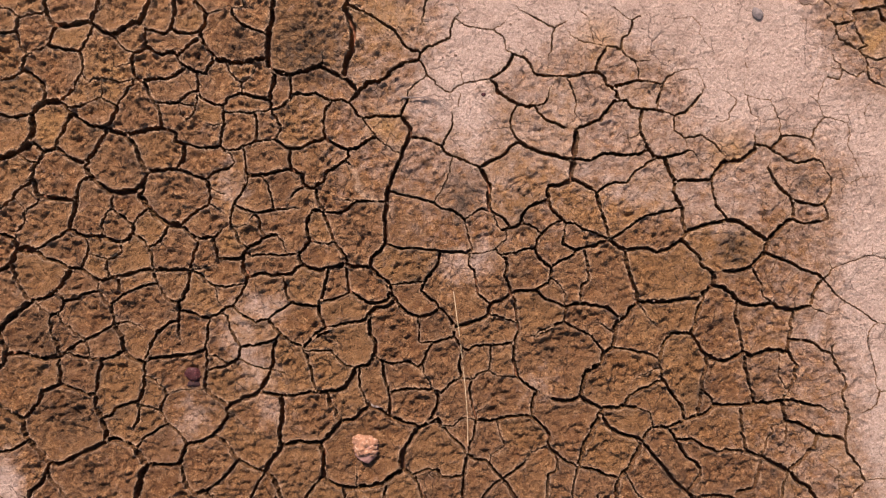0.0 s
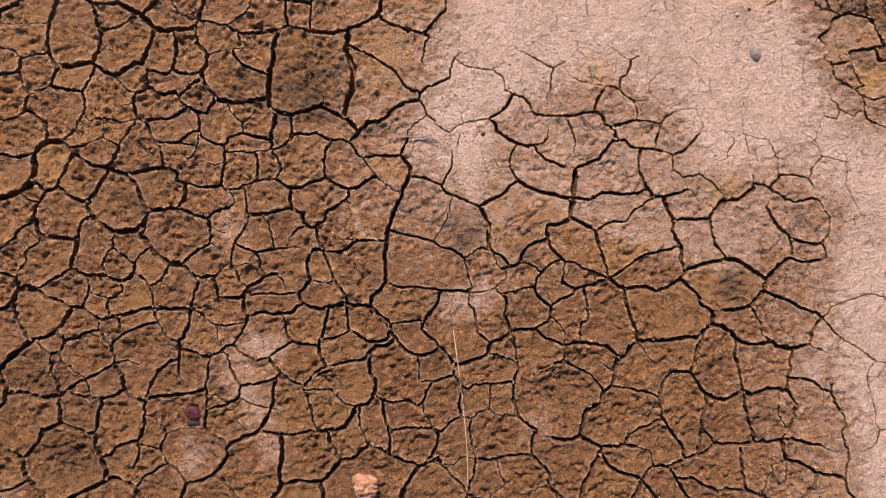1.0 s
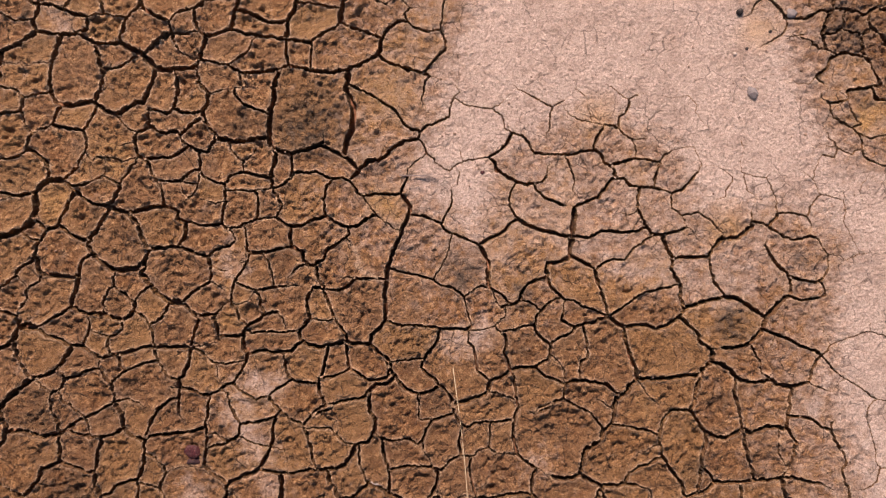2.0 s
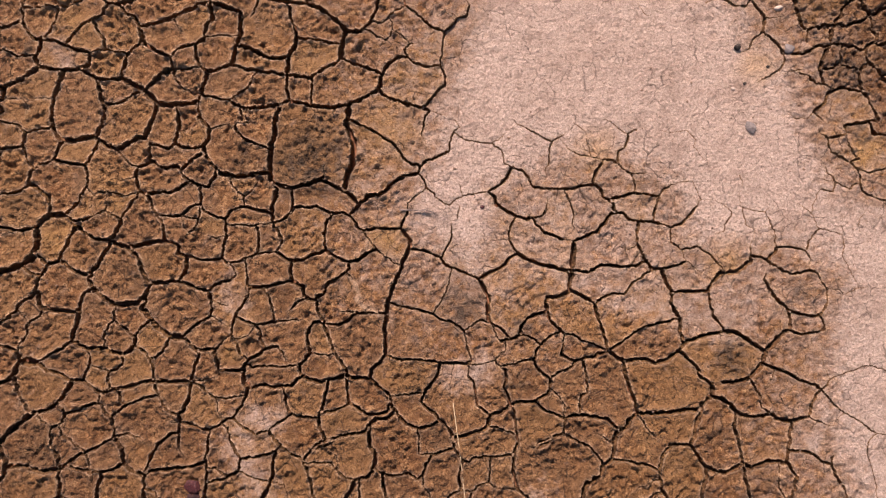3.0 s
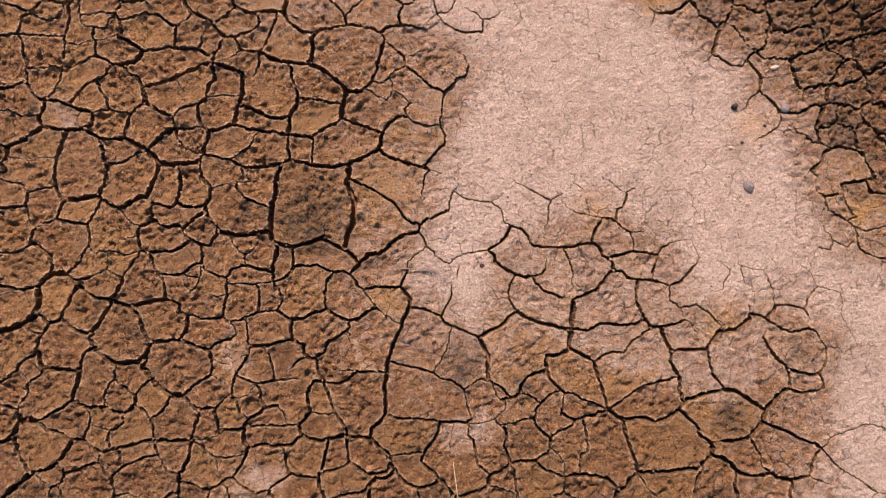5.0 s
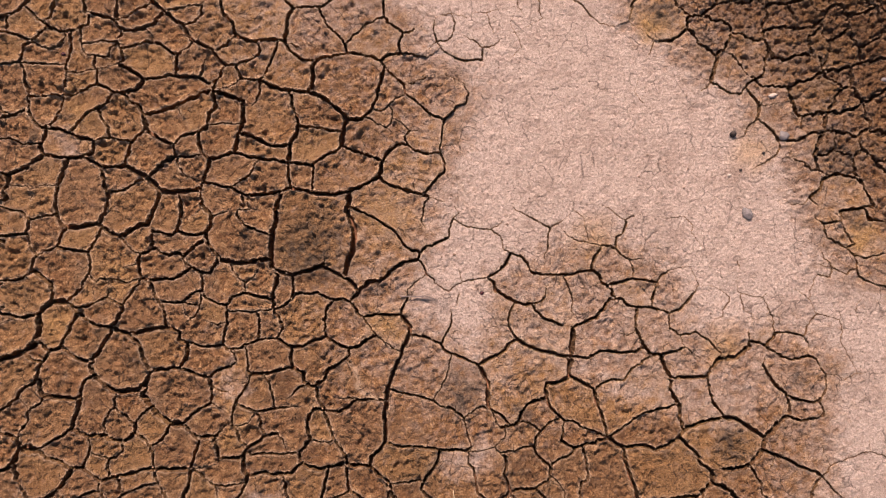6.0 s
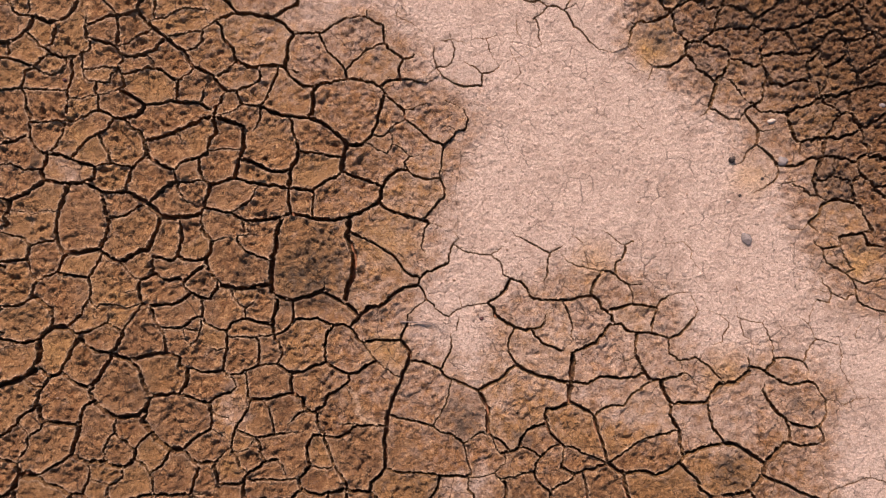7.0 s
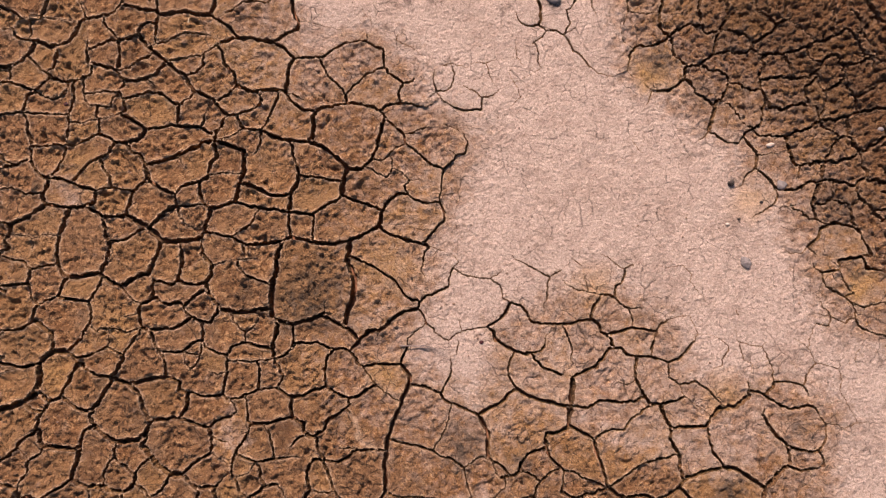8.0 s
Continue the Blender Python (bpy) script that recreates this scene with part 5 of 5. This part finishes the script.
crack(6, -337, 435, -317, 438, -297, 440, -277, 445, -267, 450, -242, 445, -217, 438, -191, 438, -164, 442, -152, 448, -132, 458, -112, 468, -107, 485, -105, 498)
crack(5, -105, 498, -92, 515, -77, 527, -61, 527)
crack(3.5, -61, 527, -46, 515, -26, 510, -3, 513)
crack(2.5, -3, 513, -1, 535, 4, 571)
crack(3.5, -3, 513, 6, 494, 4, 479, -16, 457, -36, 437)
crack(5, -112, 468, -91, 454, -61, 444, -36, 437, -21, 434)
crack(3, -61, 527, -67, 541, -56, 553)
crack(2, -56, 553, -72, 566, -87, 573, -97, 556, -132, 572)
crack(1.5, -56, 553, -41, 553)
crack(2, -87, 573, -87, 587, -92, 597)
crack(3, -21, 434, -29, 421)
crack(1.5, -21, 434, 4, 424)
crack(5, -279, 444, -284, 430, -291, 420)
crack(3.5, -350, 439, -349, 422)
crack(9, -164, 442, -163, 422)

# The stretch whose cracks are named above.
NAMED = [(-765, -434), (765, -434), (785, 430), (826, 900), (-818, 905), (-780, 430)]


def joined_cracks():
    """Bring the ends of cracks that meet together, and mark the ends that run out in a plate."""
    lines = [p.copy() for _, p in CRACKS]
    where = [(i, j) for i, p in enumerate(lines) for j in range(len(p))]
    pts = np.vstack(lines)
    group = list(range(len(pts)))

    def root(a):
        while group[a] != a:
            a = group[a]
        return a

    for a in range(len(pts)):
        near = np.nonzero(np.abs(pts[a + 1:] - pts[a]).max(1) < 5.5)[0] + a + 1
        for b in near:
            if where[a][0] != where[b][0] and math.dist(pts[a], pts[b]) < 5.5:
                group[root(b)] = root(a)
    members = {}
    for a in range(len(pts)):
        members.setdefault(root(a), []).append(a)
    met = set()
    for m in members.values():
        if len(m) > 1:
            mid = pts[m].mean(0)
            for a in m:
                lines[where[a][0]][where[a][1]] = mid
                met.add(where[a])
    A = np.vstack([p[:-1] for p in lines])
    B = np.vstack([p[1:] for p in lines])
    of = np.concatenate([[i] * (len(p) - 1) for i, p in enumerate(lines)])
    tips, seams = [], []
    for i, p in enumerate(lines):
        for j in (0, len(p) - 1):
            if (i, j) in met:
                continue
            d = B - A
            k = np.clip(((p[j] - A) * d).sum(1) / ((d * d).sum(1) + 1e-9), 0, 1)
            foot = A + k[:, None] * d
            far = np.hypot(*(foot - p[j]).T) + 1e3 * (of == i)
            n = far.argmin()
            if far[n] < 9:
                p[j] = foot[n]
                continue
            if shore(*p[j], NAMED) < 32:
                rim = np.array(NAMED, float)
                d = np.roll(rim, -1, 0) - rim
                k = np.clip(((p[j] - rim) * d).sum(1) / (d * d).sum(1), 0, 1)
                foot = rim + k[:, None] * d
                p[j] = foot[np.hypot(*(foot - p[j]).T).argmin()]
                continue
            tips.append((i, j))
            # A crack that nearly reaches another goes on to it as a closed seam.
            ahead = p[j] - p[1 if j == 0 else j - 1]
            ahead = (foot - p[j]) @ ahead / (np.hypot(*ahead) * far + 1e-9)
            far = far + 1e3 * (ahead < 0.45)
            n = far.argmin()
            if far[n] < 42:
                seams.append(np.array([p[j], foot[n]]))
    return lines, tips, seams


def outer_cracks():
    """Cracks of the same kind all round, where none is named."""
    rnd = random.Random(4)
    pts = np.zeros((0, 3))
    tries = np.array([(rnd.uniform(X0 - 60, X1 + 60), rnd.uniform(Y0 - 60, Y1 + 60)) for _ in range(5000)])
    clods = shore(*tries.T, CLODS) > 0
    for (x, y), c in zip(tries, clods):
        r = 21 if c else 32
        if not len(pts) or (np.hypot(pts[:, 0] - x, pts[:, 1] - y) - pts[:, 2]).min() > r * 0.72:
            pts = np.vstack([pts, (x, y, r * 0.72)])
    got = delaunay_2d_cdt([Vector(p[:2]) for p in pts], [], [], 0, 1e-4)
    vs = np.array([tuple(v) for v in got[0]])
    centre, sides = [], {}
    for f in got[2]:
        (ax, ay), (bx, by), (cx, cy) = vs[list(f)]
        d = 2 * (ax * (by - cy) + bx * (cy - ay) + cx * (ay - by))
        a2, b2, c2 = ax * ax + ay * ay, bx * bx + by * by, cx * cx + cy * cy
        centre.append(((a2 * (by - cy) + b2 * (cy - ay) + c2 * (ay - by)) / d, (a2 * (cx - bx) + b2 * (ax - cx) + c2 * (bx - ax)) / d))
        for k in range(3):
            sides.setdefault(tuple(sorted((f[k], f[(k + 1) % 3]))), []).append(len(centre) - 1)
    centre = np.array(centre)
    out = shore(*centre.T, NAMED) < 3
    box = (np.abs(centre[:, 0]) < X1 - 3) & (centre[:, 1] > Y0 + 3) & (centre[:, 1] < Y1 - 3)
    lines = []
    for pair in sides.values():
        if len(pair) != 2 or not (box[pair[0]] or box[pair[1]]):
            continue
        a, b = (np.array(centre[k]) for k in pair)
        if not out[pair[0]] and not out[pair[1]]:
            continue
        if not out[pair[0]] or not out[pair[1]]:
            if out[pair[1]]:
                a, b = b, a
            for k in (0.25, 0.5, 0.75, 1.0):
                if shore(*(a + k * (b - a)), NAMED) > 3:
                    b = a + k * (b - a)
                    break
        lines.append(np.array([np.clip(a, (X0, Y0), (X1, Y1)), np.clip(b, (X0, Y0), (X1, Y1))]))
    return lines


def cells():
    """The outline of every plate that the cracks part, with the half width of the crack along it."""
    lines, tips, seams = joined_cracks()
    verts, edges, wide = [], [], []

    def run(p, w, from_tip=False, to_tip=False):
        far = np.r_[0, np.cumsum(np.hypot(*np.diff(p, axis=0).T))]
        at = np.unique(np.r_[far, np.linspace(0, far[-1], max(2, int(far[-1] / 8)))])
        at = at[np.r_[True, np.diff(at) > 0.6]]
        at[-1] = far[-1]
        first = len(verts)
        verts.extend(zip(np.interp(at, far, p[:, 0]), np.interp(at, far, p[:, 1])))
        for k in range(len(at) - 1):
            mid = (at[k] + at[k + 1]) / 2
            fade = min(1, (mid / (0.45 * far[-1]) if from_tip else 1), ((far[-1] - mid) / (0.45 * far[-1]) if to_tip else 1))
            edges.append((first + k, first + k + 1))
            wide.append(max(min(w, 0.3), w * fade ** 0.6))

    for i, (w, _) in enumerate(CRACKS):
        run(lines[i], w, (i, 0) in tips, (i, len(lines[i]) - 1) in tips)
    for p in seams:
        run(p, 0.16)
    for a, b in zip(NAMED, NAMED[1:] + NAMED[:1]):
        run(np.array([a, b], float), 0.16)
    for p in outer_cracks():
        if math.dist(*p) > 1:
            run(p, 2.5 * (1 - 0.88 * float(silt(*p.mean(0)))))
    for a, b in (((X0, Y0), (X1, Y0)), ((X1, Y0), (X1, Y1)), ((X1, Y1), (X0, Y1)), ((X0, Y1), (X0, Y0))):
        run(np.array([a, b], float), 1.0)
    for turn in range(2):
        got = delaunay_2d_cdt([Vector(v) for v in verts], edges, [], 0, 0.04)
        vs, es = np.array([tuple(v) for v in got[0]]), got[1]
        cut = {}
        for (a, b), o in zip(es, got[4]):
            if o:
                cut[(a, b)] = cut[(b, a)] = max(wide[k] for k in o if k < len(wide))
        group = list(range(len(vs)))

        def root(a):
            while group[a] != a:
                group[a] = group[group[a]]
                a = group[a]
            return a

        for a, b in cut:
            group[root(a)] = root(b)
        if turn:
            break
        # Cracks that touch no other are tied to the nearest by a closed seam.
        used = sorted({a for a, _ in cut})
        parts = {}
        for a in used:
            parts.setdefault(root(a), []).append(a)
        order = sorted(parts.values(), key=len)
        for part in order[:-1]:
            mine = root(part[0])
            rest = np.array([a for a in used if root(a) != mine])
            best = min(((np.hypot(*(vs[rest] - vs[a]).T).min(), a) for a in (part[0], part[-1], part[len(part) // 2])))
            b = rest[np.hypot(*(vs[rest] - vs[best[1]]).T).argmin()]
            group[mine] = root(b)
            run(np.array([vs[best[1]], vs[b]]), 0.1)
    after = {}
    for f in got[2]:
        for k in range(len(f)):
            after[(f[k], f[(k + 1) % len(f)])] = (f[(k + 1) % len(f)], f[(k + 2) % len(f)])
    loops, seen = [], set()
    for start in cut:
        if start in seen or start not in after:
            continue
        loop, e = [], start
        while e not in seen:
            seen.add(e)
            loop.append((vs[e[0]], vs[e[1]], cut[e]))
            e = after[e]
            while e not in cut:
                e = after[(e[1], e[0])]
        area = sum(a[0] * b[1] - b[0] * a[1] for a, b, _ in loop) / 2
        if area > 30:
            loops.append((area, loop))
    return [loop for _, loop in sorted(loops, key=lambda r: math.hypot(*np.mean([e[0] for e in r[1]], 0)))]


def softened(v, times):
    for _ in range(times):
        v = 0.5 * v + 0.25 * (np.roll(v, 1, 0) + np.roll(v, -1, 0))
    return v


def outline(k, kind, loop, step):
    """The edge of a plate: the middle of the cracks round it, made ragged and drawn in by half their width."""
    pts, half = [], []
    for a, b, w in loop:
        n = max(1, round(math.dist(a, b) / step))
        for i in range(n):
            pts.append((a[0] + i / n * (b[0] - a[0]), a[1] + i / n * (b[1] - a[1])))
            half.append(w)
    p, w = np.array(pts), np.array(half)
    x, y = p.T
    p = p + np.stack([1.3 * rough(x, y, 17, 51) + 1.3 * rough(x, y, 8, 53) + 0.8 * rough(x, y, 4, 57), 1.3 * rough(x, y, 17, 52) + 1.3 * rough(x, y, 8, 54) + 0.8 * rough(x, y, 4, 58)], 1)
    if kind == "clod":
        p = p + np.stack([3.4 * rough(x, y, 13, 101), 3.4 * rough(x, y, 13, 102)], 1)
        w = 0.8 * w
    w = softened(w, 3)
    t = np.roll(p, -1, 0) - np.roll(p, 1, 0)
    t = softened(t, 1)
    t /= np.hypot(*t.T)[:, None] + 1e-9
    w = w * np.clip(1 + 0.35 * rough(x, y, 11, 61) + 0.30 * rough(x, y, 5, 63 + k % 2), 0.3, 1.7)
    return p + np.stack([-t[:, 1], t[:, 0]], 1) * w[:, None], w


def inside_loop(px, py, loop):
    """Which places lie inside the loop, row by row."""
    a, b = loop, np.roll(loop, -1, 0)
    low, high = np.minimum(a[:, 1], b[:, 1]), np.maximum(a[:, 1], b[:, 1])
    got = np.zeros(len(px), bool)
    for i in range(0, len(px), 200):
        x, y = px[i:i + 200, None], py[i:i + 200, None]
        near = (high >= y.min()) & (low <= y.max())
        (x0, y0), (x1, y1) = a[near].T, b[near].T
        cross = (y0 > y) != (y1 > y)
        got[i:i + 200] = (cross & (x < x0 + (y - y0) * (x1 - x0) / (y1 - y0 + 1e-12))).sum(1) % 2 == 1
    return got


def to_edge(x, y, ring):
    """How far each place is from the ring, and the nearest of its points."""
    tree = KDTree(len(ring))
    for i, p in enumerate(ring):
        tree.insert((p[0], p[1], 0), i)
    tree.balance()
    got = [tree.find((a, b, 0)) for a, b in zip(x.tolist(), y.tolist())]
    return np.array([g[2] for g in got]), np.array([g[1] for g in got], int)


def relief(x, y, kind, s, tone):
    """Height of the top: pits and lumps on brown mud, fine swells on silt, crumbs on clods."""
    wx, wy = x + 2.5 * rough(x, y, 11, 85), y + 2.5 * rough(x, y, 11, 86)
    lumps = 2.0 * rough(x, y, 30, 71) + 3.6 * rough(x, y, 16, 72) + 3.4 * rough(x, y, 9, 73)
    pits = np.clip(rough(x, y, 13, 75) - 0.3, 0, 1)
    strong = 0.6 + 1.15 * np.clip(0.45 + rough(x, y, 60, 77), 0, 1)
    z = strong * (lumps + 1.3 * grains(wx, wy, 8, 74) + 1.1 * rough(wx, wy, 5, 78)) - 2.2 * pits * (1 - film(x, y)) - 1.0
    z = (z + film(x, y) * (4.5 * grains(wx, wy, 19, 79) + 3.0 * rough(x, y, 11, 76) + 1.5 * rough(x, y, 6, 80))) * (1 - 0.75 * s)
    if kind == "clod":
        crumbs = 7.0 * grains(wx, wy, 25, 81) + 7.0 * grains(wx, wy, 11.5, 83) + 4.2 * grains(wx, wy, 6.2, 87) + 1.2 * rough(x, y, 4.5, 88) - 9
        z = (1 - s) * crumbs + s * z
    return z


def plate_mesh(k, kind, loop, step, grid):
    ring, gap = outline(k, kind, loop, step)
    cx, cy = ring.mean(0)
    rnd = random.Random(int(k) * 31 + 7)
    tone, lift, curl = rnd.random(), rnd.gauss(0, 0.9), rnd.uniform(3.0, 7.5) * (kind == "mud_plate")
    tilt = (rnd.gauss(0, 0.012), rnd.gauss(0, 0.012))
    (x0, y0), (x1, y1) = ring.min(0), ring.max(0)
    gx, gy = np.meshgrid(np.arange(x0, x1 + grid, grid), np.arange(y0, y1 + grid, grid * 0.866))
    gx[1::2] += grid / 2
    gx, gy = gx.ravel() + 0.3 * grid * rough(gx.ravel(), gy.ravel(), 3.1, 91), gy.ravel() + 0.3 * grid * rough(gx.ravel(), gy.ravel(), 3.1, 92)
    keep = inside_loop(gx, gy, ring)
    gx, gy = gx[keep], gy[keep]
    d = to_edge(gx, gy, ring)[0]
    keep = d > 0.55 * grid
    gx, gy, d = gx[keep], gy[keep], d[keep]
    n = len(ring)
    top = [Vector(q) for q in np.vstack([ring, np.stack([gx, gy], 1)])]
    got = delaunay_2d_cdt(top, [], [list(range(n))], 1, 1e-4)
    xy = np.array([tuple(v) for v in got[0]])
    source = [o[0] if o else -1 for o in got[3]]
    x, y = xy.T
    d, nearest = to_edge(x, y, ring)
    gap = gap[nearest]
    s = silt(x, y)
    z = relief(x, y, kind, s, tone) + lift * (1 - 0.8 * s) + tilt[0] * (x - cx) * (1 - s) + tilt[1] * (y - cy) * (1 - s)
    depth = np.clip(0.5 * gap, 0.03, 0.9)
    z = z - depth * np.exp(-d / 1.0) + (1 - s) * (0.7 * np.exp(-d / 4.0) + curl * np.clip(gap / 2, 0.15, 1) * np.exp(-d / 16.0))
    verts = np.stack([x, y, z], 1)
    faces = [tuple(f) for f in got[2]]
    at = {}
    for i, o in enumerate(source):
        if 0 <= o < n:
            at[o] = i
    order = [at[i] for i in range(n) if i in at]
    low = verts[order]
    t = np.roll(low, -1, 0) - np.roll(low, 1, 0)
    t /= np.hypot(t[:, 0], t[:, 1])[:, None] + 1e-9
    inward = np.stack([-t[:, 1], t[:, 0], 0 * t[:, 0]], 1)
    m = len(order)
    gap_at = gap[order]
    # How strongly the edge highlight is painted, fading inwards.
    rim = np.exp(-d / 1.6) * (1 - 0.7 * s) * np.clip(gap / 1.2, 0.2, 1)
    everything = [verts]
    count, prev = len(verts), None
    for fall, inset in ((0.0, 0.0), (3.0, -0.08), (9.0, -0.3), (22.0, -0.62)):
        r = low + inward * (inset * gap_at + (0.5 if fall else 0) * np.clip(gap_at, 0, 1) * rough(low[:, 0] + fall * 9, low[:, 1], 7, 95))[:, None]
        r[:, 2] = low[:, 2] * max(0, 1 - fall / 14) - fall
        cur = list(range(count, count + m))
        if prev:
            faces += [(prev[i], cur[i], cur[(i + 1) % m], prev[(i + 1) % m]) for i in range(m)]
        everything.append(r)
        count += m
        prev = cur
    verts = np.vstack(everything)
    own = np.zeros((len(verts), 4))
    own[:, 0], own[: len(rim), 1] = tone, rim
    own[:, 2] = float(kind == "clod")
    own[len(rim):, 3] = 1.0
    return verts, faces, own, (cx, cy)


def build_crust():
    parents = {}
    for kind, name, label in (("mud_plate", "cracked_mud", "brown dried mud broken into rough curled plates by deep cracks"),
                              ("crust_plate", "pale_crust", "smooth pinkish pale silt crust with hairline cracks"),
                              ("clod", "crumbly_soil", "dark brown crumbly soil split into lumpy clods")):
        parents[kind] = tagged(new(name), label, "ground", kind="structure")
    rest, counts = {}, {}
    for k, loop in enumerate(cells()):
        mid = np.array([e[0] for e in loop])
        cx, cy = mid.mean(0)
        kind = "clod" if shore(cx, cy, CLODS) > 0 else ("crust_plate" if silt(*mid.T).mean() > 0.5 else "mud_plate")
        seen = -850 < cx < 850 and -480 < cy < 930
        single = seen and counts.get(kind, 0) < LIMIT[kind]
        verts, faces, own, (cx, cy) = plate_mesh(k, kind, loop, 1.7 if seen else 7, (2.1 if kind == "clod" else (2.2 if kind == "mud_plate" else 2.6)) if seen else 9)
        if single:
            counts[kind] = counts.get(kind, 0) + 1
            lay(kind, verts, faces, own, parents[kind], (cx / 1000, cy / 1000, 0))
        else:
            r = rest.setdefault(kind, [[], [], [], 0])
            r[0].append(verts)
            r[1] += [tuple(v + r[3] for v in f) for f in faces]
            r[2].append(own)
            r[3] += len(verts)
    for kind, (verts, faces, tones, _) in rest.items():
        name = {"mud_plate": "outlying_plates", "crust_plate": "outlying_crust", "clod": "outlying_clods"}[kind]
        tagged(lay(name, np.vstack(verts), faces, np.vstack(tones), parents[kind], (0, 0, 0)), kind="stuff")


def lay(name, verts, faces, own, parent, origin):
    x, y = verts[:, 0], verts[:, 1]
    # Silt lies on the tops alone, not on the walls of the cracks.
    s = silt(x, y) * (1 - own[:, 3])
    # The darker brown is full on clods and grows southwards on mud.
    fields = {"silt": s, "film": film(x, y), "ochre": ochre(x, y), "tone": own[:, 0], "rim": own[:, 1], "umber": np.clip(1 - 2.4 * s, 0, 1) * np.maximum(own[:, 2], 0.55 * np.clip(0.62 - (y + 90 * rough(x, y, 160, 99)) / 500, 0, 1))}
    return finish(name, verts / 1000, faces, DRY_MUD, parent, origin=origin, fields=fields)


def scatter_grit():
    """Loose crumbs of dry mud strewn over the silt."""
    rnd = random.Random(9)
    bm = bmesh.new()
    bmesh.ops.create_icosphere(bm, subdivisions=1, radius=1.0)
    ball = np.array([tuple(v.co) for v in bm.verts])
    tris = [tuple(v.index for v in f.verts) for f in bm.faces]
    bm.free()
    tries = np.array([(rnd.uniform(-820, 820), rnd.uniform(-440, 900)) for _ in range(2600)])
    s = silt(*tries.T)
    z = relief(tries[:, 0], tries[:, 1], "crust_plate", s, 0)
    verts, faces = [], []
    for (x, y), k, h in zip(tries, s, z):
        if rnd.random() > (0.42 if k > 0.5 else 0.12):
            continue
        r = min(rnd.lognormvariate(0.05, 0.45), 2.6)
        shape = ball * [r * rnd.uniform(0.7, 1.3), r * rnd.uniform(0.7, 1.3), r * rnd.uniform(0.5, 0.9)] * np.array([[rnd.uniform(0.8, 1.2)] for _ in ball])
        n = sum(len(v) for v in verts)
        verts.append(shape + (x, y, h + r * 0.2))
        faces += [tuple(i + n for i in f) for f in tris]
    verts = np.vstack(verts)
    ob = finish("grit", verts / 1000, faces, DRY_GRIT)
    tagged(ob, "loose brown crumbs of dry mud strewn over the crust", "grit", kind="stuff")


LIMIT = {"mud_plate": 420, "crust_plate": 200, "clod": 140}
build_crust()
scatter_grit()
